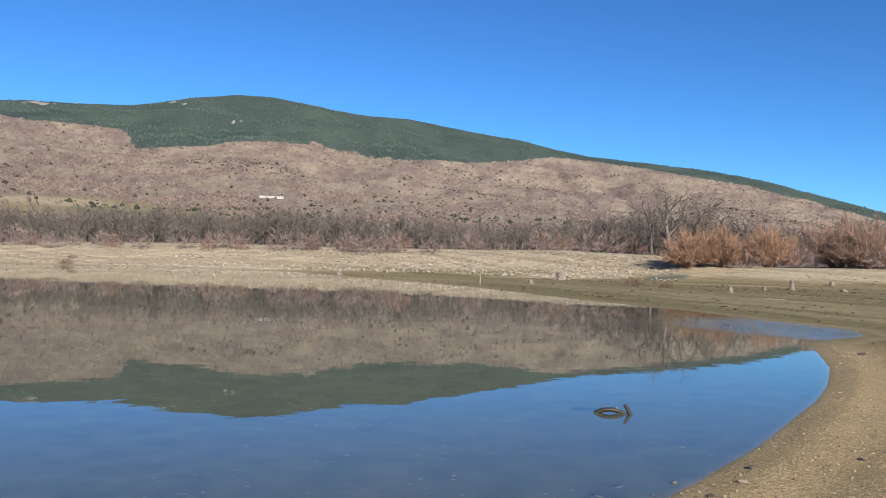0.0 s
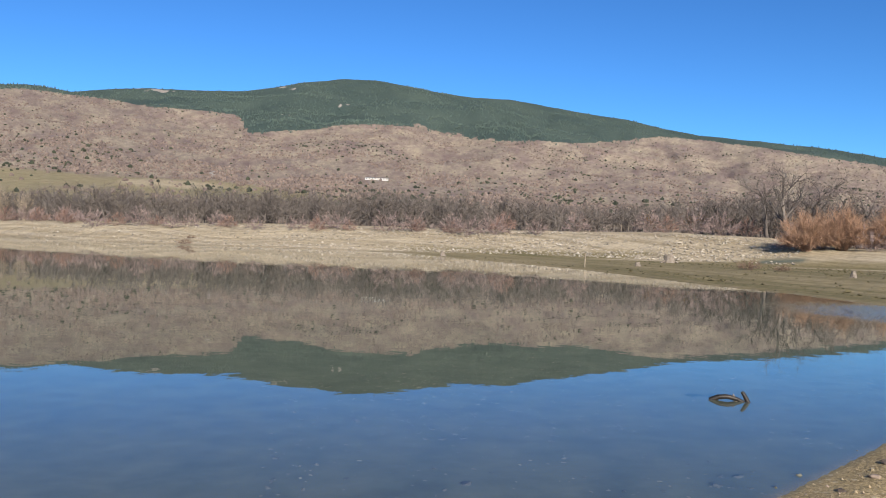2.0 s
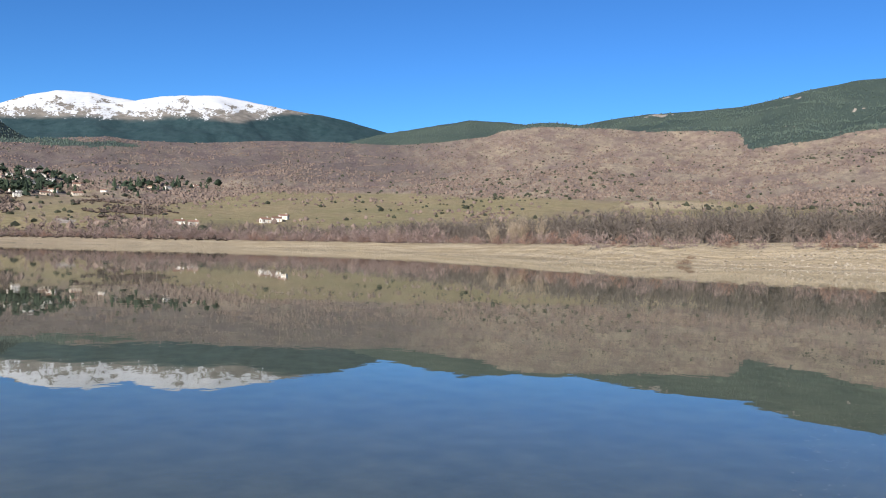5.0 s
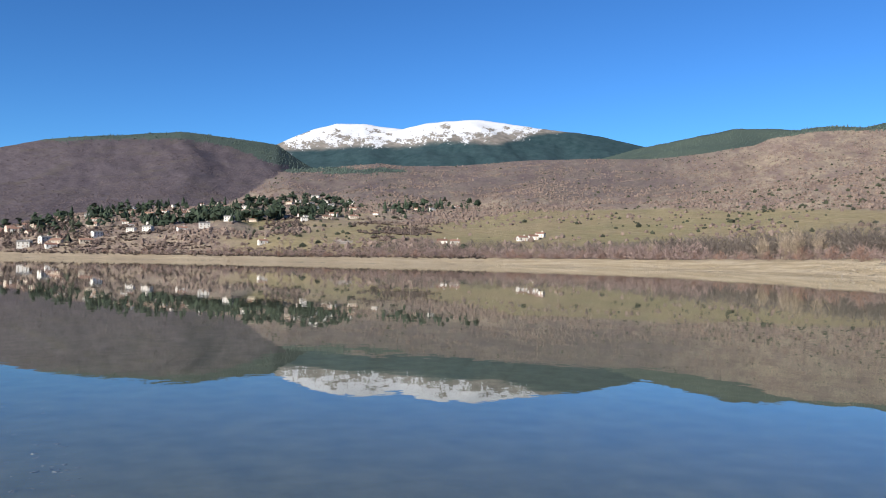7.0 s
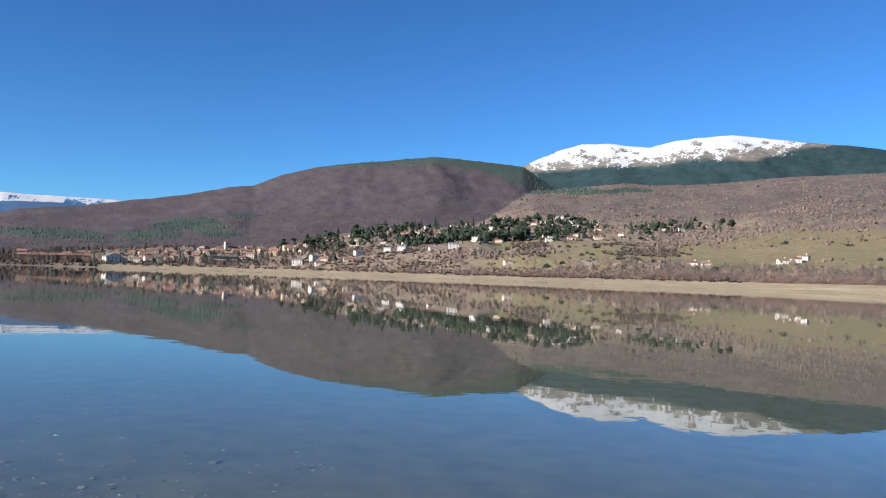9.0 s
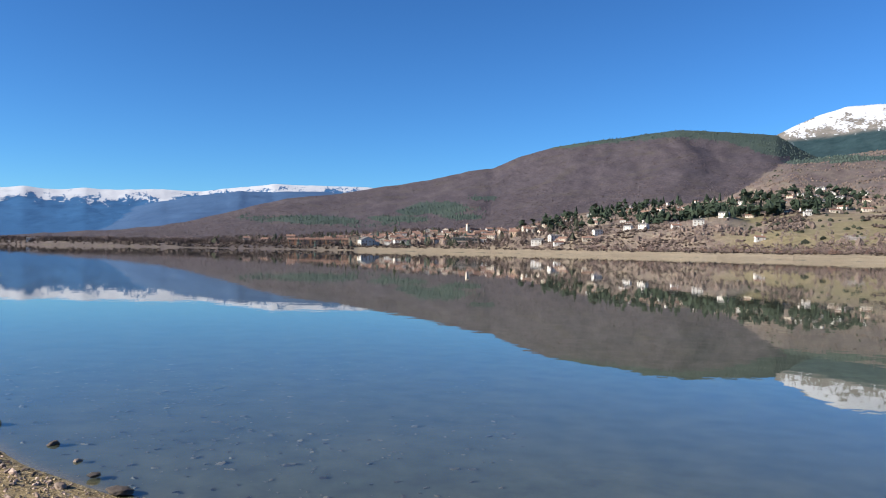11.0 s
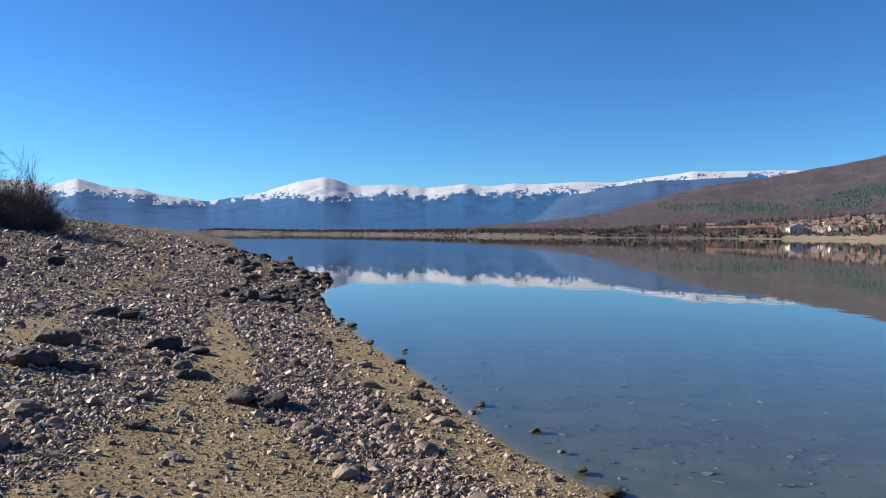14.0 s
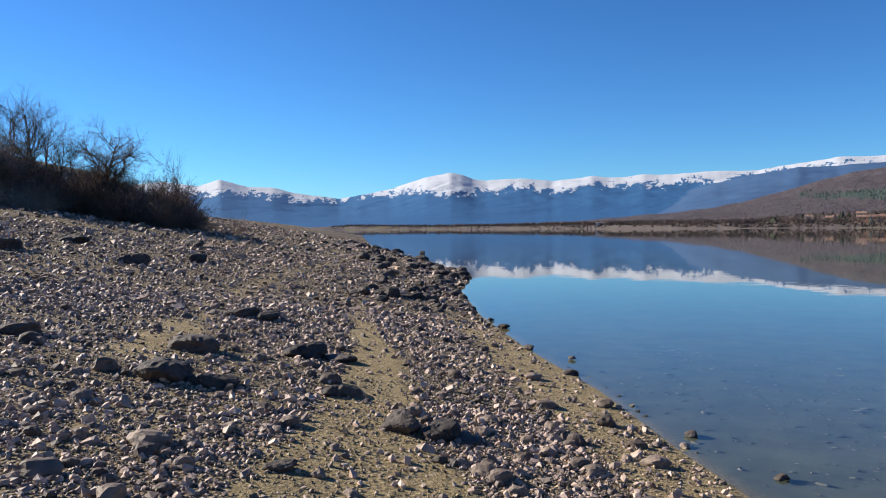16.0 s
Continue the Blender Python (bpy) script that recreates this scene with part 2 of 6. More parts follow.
def ground_material():
    m, nt, b = material("ground", 0.92, 0.15)
    w = coords(nt)
    big, mid, fine = grain(nt, w, 0.005, 6, 0.65), grain(nt, w, 0.016, 6, 0.7), grain(nt, w, 0.15, 6, 0.7)
    slope = nt.nodes.new("ShaderNodeCombineXYZ")
    nt.links.new(attr(nt, "around"), slope.inputs[0])
    nt.links.new(math_node(nt, "MULTIPLY", attr(nt, "rise"), 2.0), slope.inputs[1])
    down = slope.outputs[0]
    patch, tuft = grain(nt, down, 0.55, 8, 0.72), grain(nt, down, 3.2, 6, 0.75)
    heath = mix(nt, ramp(nt, patch, [(0.40, (0, 0, 0)), (0.60, (1, 1, 1))]),
                ramp(nt, tuft, [(0.3, (0.098, 0.072, 0.066)), (0.7, (0.262, 0.198, 0.168))]),
                ramp(nt, tuft, [(0.3, (0.165, 0.135, 0.102)), (0.7, (0.385, 0.318, 0.236))]))
    heath = mix(nt, ramp(nt, grain(nt, down, 0.8, 7, 0.7), [(0.53, (0, 0, 0)), (0.63, (1, 1, 1))]), heath, mix(nt, 0.55, heath, (0.115, 0.078, 0.076)))
    heath = mix(nt, ramp(nt, grain(nt, down, 1.3, 7, 0.7), [(0.56, (0, 0, 0)), (0.66, (1, 1, 1))]), heath, mix(nt, 0.55, heath, (0.31, 0.275, 0.185)))
    heath = mix(nt, ramp(nt, grain(nt, down, 7.0, 4, 0.6), [(0.66, (0, 0, 0)), (0.72, (1, 1, 1))]), heath, (0.40, 0.36, 0.30))
    speck = ramp(nt, mix(nt, 0.5, grain(nt, w, 0.32, 4, 0.6), grain(nt, w, 0.11, 4, 0.6)), [(0.44, (0, 0, 0)), (0.58, (1, 1, 1))])
    heath = mix(nt, math_node(nt, "MULTIPLY", speck, 0.16), heath, (0.069, 0.05, 0.041))
    purple = mix(nt, ramp(nt, grain(nt, down, 1.0, 8, 0.75), [(0.40, (0, 0, 0)), (0.62, (1, 1, 1))]),
                 ramp(nt, fine, [(0.3, (0.035, 0.029, 0.037)), (0.7, (0.086, 0.071, 0.082))]),
                 ramp(nt, fine, [(0.3, (0.061, 0.053, 0.060)), (0.7, (0.131, 0.110, 0.121))]))
    purple = mix(nt, ramp(nt, grain(nt, w, 0.012, 6, 0.7), [(0.52, (0, 0, 0)), (0.66, (1, 1, 1))]), purple, mix(nt, 0.5, purple, (0.095, 0.083, 0.062)))
    purple = mix(nt, math_node(nt, "MULTIPLY", speck, 0.2), purple, (0.030, 0.024, 0.027))
    grass = mix(nt, ramp(nt, mid, [(0.4, (0, 0, 0)), (0.6, (1, 1, 1))]),
                ramp(nt, fine, [(0.3, (0.148, 0.131, 0.069)), (0.7, (0.25, 0.22, 0.123))]),
                ramp(nt, fine, [(0.3, (0.176, 0.143, 0.082)), (0.7, (0.289, 0.238, 0.148))]))
    # forest green mixed bluish, distance haze painted into the tone
    pine = ramp(nt, mix(nt, 0.5, fine, grain(nt, w, 0.004, 6, 0.6)), [(0.35, (0.030, 0.048, 0.046)), (0.65, (0.066, 0.088, 0.071))])
    lines = nt.nodes.new("ShaderNodeCombineXYZ")
    nt.links.new(attr(nt, "shore"), lines.inputs[0])
    away = nt.nodes.new("ShaderNodeSeparateXYZ")
    nt.links.new(w, away.inputs[0])
    nt.links.new(math_node(nt, "MULTIPLY", away.outputs[0], 0.06), lines.inputs[1])
    nt.links.new(math_node(nt, "MULTIPLY", away.outputs[1], 0.06), lines.inputs[2])
    strand = grain(nt, lines.outputs[0], 0.55, 6, 0.65)
    straw = mix(nt, ramp(nt, strand, [(0.42, (0, 0, 0)), (0.58, (1, 1, 1))]),
                ramp(nt, grain(nt, w, 2.5, 5), [(0.3, (0.207, 0.166, 0.105)), (0.7, (0.342, 0.278, 0.181))]),
                ramp(nt, grain(nt, w, 2.5, 5), [(0.3, (0.302, 0.251, 0.170)), (0.7, (0.461, 0.390, 0.282))]))
    mud = mix(nt, ramp(nt, strand, [(0.42, (0, 0, 0)), (0.6, (1, 1, 1))]),
              ramp(nt, grain(nt, w, 1.8, 6), [(0.3, (0.09, 0.078, 0.035)), (0.7, (0.179, 0.148, 0.074))]),
              ramp(nt, grain(nt, w, 1.8, 6), [(0.3, (0.156, 0.125, 0.066)), (0.7, (0.273, 0.222, 0.129))]))
    pebble = nt.nodes.new("ShaderNodeTexVoronoi")
    pebble.inputs["Scale"].default_value = 22.0
    nt.links.new(w, pebble.inputs["Vector"])
    sand = mix(nt, ramp(nt, grain(nt, w, 1.1, 5), [(0.35, (0, 0, 0)), (0.65, (1, 1, 1))]),
               ramp(nt, grain(nt, w, 45.0, 6, 0.7), [(0.3, (0.114, 0.080, 0.037)), (0.72, (0.417, 0.318, 0.164))]),
               ramp(nt, grain(nt, w, 45.0, 6, 0.7), [(0.3, (0.149, 0.107, 0.050)), (0.72, (0.485, 0.380, 0.208))]))
    sand = mix(nt, math_node(nt, "MULTIPLY", ramp(nt, grain(nt, lines.outputs[0], 1.6, 5, 0.6), [(0.50, (0, 0, 0)), (0.62, (1, 1, 1))]), 0.6), sand, mix(nt, 0.5, sand, (0.074, 0.060, 0.034)))
    sand = mix(nt, ramp(nt, pebble.outputs["Color"], [(0.86, (0, 0, 0)), (0.92, (1, 1, 1))]), sand, (0.417, 0.351, 0.242))
    gravel = nt.nodes.new("ShaderNodeTexVoronoi")
    gravel.inputs["Scale"].default_value = 55.0
    nt.links.new(w, gravel.inputs["Vector"])
    pieces = ramp(nt, gravel.outputs["Color"], [(0.2, (0.088, 0.067, 0.037)), (0.55, (0.268, 0.200, 0.105)), (0.9, (0.545, 0.439, 0.269))])
    sand = mix(nt, math_node(nt, "MULTIPLY", ramp(nt, grain(nt, w, 0.7, 4), [(0.35, (0.273, 0.273, 0.273)), (0.65, (1, 1, 1))]), 0.55), sand, pieces)
    chips = nt.nodes.new("ShaderNodeTexVoronoi")
    chips.inputs["Scale"].default_value = 30.0
    nt.links.new(w, chips.inputs["Vector"])
    # dark brown earth between chips, darkened in colour for shade in the gaps
    rubble = mix(nt, ramp(nt, chips.outputs["Distance"], [(0.3, (0, 0, 0)), (0.65, (1, 1, 1))]),
                 ramp(nt, chips.outputs["Color"], [(0.2, (0.09, 0.07, 0.052)), (0.6, (0.21, 0.165, 0.122)), (0.9, (0.40, 0.325, 0.245))]), (0.075, 0.058, 0.043))
    stones_here = ramp(nt, math_node(nt, "ADD", attr(nt, "stony"), math_node(nt, "MULTIPLY", math_node(nt, "SUBTRACT", grain(nt, w, 3.0, 5, 0.7), 0.5), 1.4)), [(0.3, (0, 0, 0)), (0.75, (1, 1, 1))])
    rocky = ramp(nt, fine, [(0.3, (0.172, 0.148, 0.125)), (0.7, (0.374, 0.335, 0.296))])
    bed = ramp(nt, grain(nt, w, 2.2, 5), [(0.3, (0.062, 0.074, 0.063)), (0.7, (0.108, 0.12, 0.097))])
    c = mix(nt, attr(nt, "purple"), heath, purple)
    ragged = math_node(nt, "MULTIPLY", math_node(nt, "SUBTRACT", grain(nt, down, 2.4, 6, 0.7), 0.5), 1.3)
    for key, layer in (("grass", grass), ("pine", pine), ("rocky", rocky), ("straw", straw), ("mud", mud), ("sand", sand)):
        share = attr(nt, key)
        if key in ("pine", "rocky"):
            share = ramp(nt, math_node(nt, "ADD", share, ragged), [(0.46, (0, 0, 0)), (0.56, (1, 1, 1))])
        c = mix(nt, share, c, layer)
    c = mix(nt, math_node(nt, "MULTIPLY", stones_here, 0.7), c, rubble)
    c = mix(nt, attr(nt, "bed"), c, bed)
    nt.links.new(c, b.inputs["Base Color"])
    near = math_node(nt, "ADD", math_node(nt, "MULTIPLY", grain(nt, w, 28.0, 6, 0.7), 0.03), math_node(nt, "MULTIPLY", pebble.outputs["Distance"], -0.012))
    near = math_node(nt, "MULTIPLY", near, math_node(nt, "SUBTRACT", 1.0, attr(nt, "bed")))
    near = math_node(nt, "ADD", near, math_node(nt, "MULTIPLY", math_node(nt, "MULTIPLY", stones_here, chips.outputs["Distance"]), -0.06))
    far = math_node(nt, "MULTIPLY", math_node(nt, "ADD", mid, math_node(nt, "MULTIPLY", fine, 0.6)), 5.0)
    n = node(nt, "ShaderNodeBump", Strength=0.7, Distance=1.0)
    nt.links.new(mix(nt, attr(nt, "wild"), near, far), n.inputs["Height"])
    nt.links.new(n.outputs[0], b.inputs["Normal"])
    return m


def range_material():
    """Far mountains: conifer forest below, coloured blue for haze in the west, snow and rock above."""
    m, nt, b = material("far_mountain", 0.9, 0.1)
    w = coords(nt)
    mid, fine = grain(nt, w, 0.006, 6, 0.65), grain(nt, w, 0.03, 5, 0.7)
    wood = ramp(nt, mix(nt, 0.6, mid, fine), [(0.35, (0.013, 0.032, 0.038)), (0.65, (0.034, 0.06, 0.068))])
    # western forest: the blue of distance haze is put into the base colour
    haze_blue_wood = ramp(nt, mix(nt, 0.6, mid, fine), [(0.3, (0.028, 0.095, 0.215)), (0.7, (0.039, 0.121, 0.257))])
    c = mix(nt, attr(nt, "west"), wood, haze_blue_wood)
    scree = ramp(nt, fine, [(0.3, (0.101, 0.094, 0.086)), (0.7, (0.226, 0.207, 0.187))])
    c = mix(nt, attr(nt, "scree"), c, scree)
    # spur slope tinted with painted haze blue too
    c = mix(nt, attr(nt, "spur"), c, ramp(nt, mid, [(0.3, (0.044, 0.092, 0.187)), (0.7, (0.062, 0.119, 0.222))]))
    slope = nt.nodes.new("ShaderNodeCombineXYZ")
    nt.links.new(attr(nt, "around"), slope.inputs[0])
    nt.links.new(math_node(nt, "MULTIPLY", attr(nt, "rise"), 1.7), slope.inputs[1])
    gully, rocks = grain(nt, slope.outputs[0], 1.6, 7, 0.68), grain(nt, slope.outputs[0], 7.0, 5, 0.65)
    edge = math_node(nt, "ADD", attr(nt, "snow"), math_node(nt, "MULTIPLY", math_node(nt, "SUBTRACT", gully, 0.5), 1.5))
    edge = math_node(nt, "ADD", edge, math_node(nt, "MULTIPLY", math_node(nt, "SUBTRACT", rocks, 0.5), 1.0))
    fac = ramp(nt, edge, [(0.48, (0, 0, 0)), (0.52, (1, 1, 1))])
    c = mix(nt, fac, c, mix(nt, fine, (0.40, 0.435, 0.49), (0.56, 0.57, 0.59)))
    nt.links.new(c, b.inputs["Base Color"])
    bump(nt, b, math_node(nt, "ADD", mid, math_node(nt, "MULTIPLY", fine, 0.8)), 0.25, 14.0)
    return m


def water_material():
    m, nt, b = material("water", 0.0, 0.5)
    b.inputs["Base Color"].default_value = (0.42, 0.46, 0.45, 1)
    b.inputs["Transmission Weight"].default_value = 1.0
    b.inputs["IOR"].default_value = 1.333
    w = coords(nt)
    h = math_node(nt, "ADD", math_node(nt, "MULTIPLY", grain(nt, w, 0.9, 2, 0.5), 0.6), math_node(nt, "MULTIPLY", grain(nt, w, 0.12, 3, 0.5), 0.7))
    h = math_node(nt, "ADD", h, math_node(nt, "MULTIPLY", grain(nt, w, 2.6, 2, 0.5), 0.22))
    # a patch of wind ripples in the shallow bay
    far_off = nt.nodes.new("ShaderNodeVectorMath")
    far_off.operation = "DISTANCE"
    far_off.inputs[1].default_value = (12.0, 27.5, 0.0)
    nt.links.new(w, far_off.inputs[0])
    patch = math_node(nt, "SUBTRACT", 1.0, math_node(nt, "DIVIDE", far_off.outputs["Value"], 5.5), True)
    h = math_node(nt, "ADD", h, math_node(nt, "MULTIPLY", grain(nt, w, 6.0, 2, 0.5), math_node(nt, "MULTIPLY", patch, 14.0)))
    bump(nt, b, h, 1.0, 0.0024)
    return m


GROUND, RANGE, WATER = ground_material(), range_material(), water_material()
# needle green with some haze blue in its colour
PINE = plain("hazy_pine_needles", (0.028, 0.047, 0.045), (0.080, 0.108, 0.085), 0.004, spread="island", share=0.25, detail=8)
SCRUB = plain("bare_scrub", (0.085, 0.064, 0.057), (0.205, 0.155, 0.128), 0.02, spread="island", share=0.4)
OAKLET = plain("evergreen_scrub", (0.017, 0.021, 0.014), (0.05, 0.054, 0.033), 0.3, spread="island")
BARK_GREY = plain("grey_bark", (0.042, 0.036, 0.033), (0.165, 0.14, 0.122), 0.4, spread="island")
STONE = plain("beach_stone", (0.010, 0.007, 0.006), (0.62, 0.46, 0.36), 9.0, 0.62, 0.012, "island", 0.4, detail=7, share=0.6)

def stony(x, y, s):
    """How thickly stones lie on the beach: a band by the water, a sandy track, then a stony field."""
    a = np.degrees(np.arctan2(-x, y))
    a = np.where(a < -90, a + 360, a)
    r = np.hypot(x, y)
    edge = s + 0.25 * fbm(x * 0.9, y * 0.9, 3, 203)
    near = smooth(22, 14, r)
    inner = at("5:1.75 8:2.15 11:2.15 16:2.35", r)
    track = smooth(inner - 0.25, inner + 0.2, edge) * smooth(at("5:3.7 8:3.2 11:2.9 16:2.75", r) + 0.2, at("5:3.7 8:3.2 11:2.9 16:2.75", r) - 0.2, edge) * near
    margin = smooth(1.1, 0.7, edge) * near
    gaps = smooth(-0.2, 0.25, fbm(x * 0.55, y * 0.55, 3, 201)) * smooth(2.8, 3.4, s) * near
    strip = smooth(4.6, 4.9, edge) * smooth(5.5, 5.1, edge) * smooth(9, 12, r)
    thick = 1.0 - 0.93 * track - 0.78 * margin - 0.55 * gaps - 0.6 * strip
    return np.clip(thick, 0.13, 1) * smooth(-0.1, 0.1, s) * smooth(200, 172, a) * smooth(96, 108, a)


# ---- ground: one sheet ----
bearings = np.concatenate([np.arange(-40, 172, 0.25), np.arange(172, 320, 1.6)])
rings = np.unique(np.concatenate([[0.02, 0.4, 0.7], 1.0 * 1.029 ** np.arange(0, 284), np.geomspace(260, 3250, 80), [v[0] for v in HILLS.values()], np.linspace(3300, 4850, 6)]))
x, y, faces = polar(bearings, rings, True)
z, a, r, s, which = terrain(x, y)
GROUND_Z = z
el = np.degrees(np.arctan2(z - EYE, r))
names = [""] + list(HILLS)
n1, n2, n3 = fbm(a * 0.5, el * 2, 4, 41), fbm(x * 0.012, y * 0.012, 4, 42), fbm(x * 0.05, y * 0.05, 4, 43)
is_green, is_brown = which == names.index("green"), which == names.index("brown")
is_purple, is_saddle = which == names.index("purple"), which == names.index("saddle")
line = at("-45:20 -33:2.2 -28:3.35 -20:5.65 -13:6.9 -9:7.45 -7:7.6 -3.8:7.2 -1.3:7.16 1.5:7.29 4.3:7.16 7.6:7.6 10:7.95 12.4:8.03 15.5:7.85 18.6:7.35 22.1:7.0 22.7:8.15 24.5:8.3 28:8.25 33:8.6", a)
pine = is_green * smooth(-0.12, 0.12, el - line + 0.14 * n1)
pine = np.maximum(pine, is_brown * smooth(-0.1, 0.1, el - at("15:20 27:9 31:8.5 36:8.65 39:8.3 42:7.7 44:7.9 50:20", a) + 0.15 * n1))
pine = np.maximum(pine, is_saddle * 1.0)
pine = np.maximum(pine, is_purple * smooth(-0.15, 0.15, el - at("66:6 71:6.3 73.7:6.7 75:7.3 77:7.85 80:8.1 84:7.65 88:7.3 90:9 95:20", a) + 0.1 * n1))
for ga, ge, wa, we in ((95.9, 2.95, 1.9, 0.5), (92.7, 3.8, 1.2, 0.2), (97.6, 2.7, 1.6, 0.22), (104.8, 1.95, 4.4, 0.34), (99.2, 2.2, 2.6, 0.2), (94.6, 2.4, 1.6, 0.16), (68.6, 6.25, 2.4, 0.2), (65.0, 6.4, 1.8, 0.16), (71.5, 6.2, 1.6, 0.15)):
    pine = np.maximum(pine, smooth(1.25, 0.75, np.hypot((a - ga) / wa, (el - ge) / we) + 0.45 * n1 + 0.5 * n2) * (r > 500))
rocky = np.zeros(len(x))
for ga, ge, wa, we in ((28.2, 9.35, 1.3, 0.14), (25.5, 9.62, 0.8, 0.1), (19.9, 10.2, 1.0, 0.1), (8.2, 8.5, 0.4, 0.12), (7.0, 8.1, 0.5, 0.07), (5.0, 7.95, 0.3, 0.07), (20.4, 9.55, 0.6, 0.08), (15.6, 9.3, 0.6, 0.08), (18.0, 9.6, 0.6, 0.07), (19.5, 8.4, 0.4, 0.05), (24.5, 7.2, 0.5, 0.4), (16.5, 10.95, 0.4, 0.05)):
    rocky = np.maximum(rocky, smooth(1.2, 0.7, np.hypot((a - ga) / wa, (el - ge) / we) + 0.5 * fbm(a * 3, el * 6, 3, 51)) * (r > 900))
rocky = rocky * smooth(-0.15, 0.25, fbm(x * 0.03, y * 0.03, 3, 52))
for ga, ge, wa, we in ((68.4, 1.25, 0.9, 0.14), (37.2, 5.4, 0.6, 0.05), (24.3, 4.05, 0.25, 0.2)):
    rocky = np.maximum(rocky, smooth(1.2, 0.7, np.hypot((a - ga) / wa, (el - ge) / we) + 0.4 * fbm(a * 3, el * 6, 3, 53)) * (r > 300))
hillside = np.maximum(is_brown, is_green) | (which >= names.index("village"))
grass = hillside * smooth(0.25, 0.6, smooth(0.35, -0.6, el - at("-30:1.8 -12:2.4 0:2.2 10:2.8 18:3.4 30:3.8 40:3.7 50:3.9 56:3.9 60:3.0 66:3.4 72:3.2 80:2.2", a)) * at("-30:0.35 15:0.4 24:0.6 34:0.75 45:0.95 60:0.9 63:0.4 67:0.6 75:0.65 79:0.4 84:0.1", a) + 0.5 * n2 - 0.05)
grass = np.maximum(grass, 0.8 * smooth(0.15, 0.45, n2) * (which == 0) * (s > 40) * (r > 150))
front = np.where((a > -75) & (a < 146), 1.0, 0.0) * (s > 0)
straw = front * smooth(42, 52, r) * (which == 0) * smooth(1.35, 0.85, s / at("-40:50 0:80 20:50 40:60 70:60 95:55 108:28 120:30 141:60", a) + 0.25 * n3) * at("-40:1 55:1 75:0.75 100:0.7 104:0.35 108:0.15 141:0.08", a)
straw = np.maximum(straw, 0.85 * smooth(1.2, 0.8, np.hypot((a - 26.8) / 3.4, (el - 3.2) / 0.26) + 0.25 * n1) * (r > 300))
mud = front * smooth(14, 24, r) * smooth(-1, -6, a) * smooth(1.3, 0.8, z + 0.35 * n3) * (r < 140)
mud = np.maximum(mud, front * smooth(16, 6, a + 3 * n3) * smooth(40, 48, r) * smooth(1.1, 0.6, z + 0.2 * n3) * (which == 0) * (r < 140))
for ba, br, wa, wr in ((-9.0, 99, 5.6, 4.0), (-27.5, 89, 4.5, 3.0), (-20.0, 80, 6.0, 1.6), (-33.0, 76, 5.0, 2.0)):
    bar = smooth(1.2, 0.75, np.hypot((a - ba) / wa, (r - br) / wr) + 0.3 * n3) * (s > 1)
    mud, straw = mud * (1 - bar), np.maximum(straw, bar)
creek = smooth(1.2, 0.8, np.hypot((a + 15.0) / 1.6, (r - 94) / 1.2) + 0.3 * n3)
sand = (s > -0.4) * smooth(26, 19, r + 5 * n3) * (which == 0)
sand = np.maximum(sand, (s > -0.4) * (a > 110) * smooth(30, 14, s) * smooth(220, 90, r))
bed = smooth(0.10, -0.18, s + 0.08 * n3)
sand = np.maximum(sand, (s <= 0) * 1.0)
wild = smooth(60, 160, r)
ground = tagged(new("ground", np_mesh("ground", np.stack([x, y, z], 1), faces,
                (("pine", pine), ("purple", np.maximum(np.maximum(is_purple * 1.0, 0.85 * (which == 0) * smooth(99, 106, a) * smooth(400, 500, r) * smooth(150, 146, a)), 0.6 * is_brown * smooth(38, 48, a) * smooth(3.7, 5.0, el + 0.8 * n1))), ("grass", grass), ("straw", straw), ("mud", mud), ("sand", sand), ("bed", np.maximum(bed, creek)), ("rocky", rocky), ("wild", wild), ("around", a), ("rise", el), ("shore", s), ("stony", np.clip(1.25 * stony(x, y, s), 0, 1) * (r < 200))))),
                "lake shore, fields and brown wooded hillsides", "ground", kind="structure")
ground.data.materials.append(GROUND)

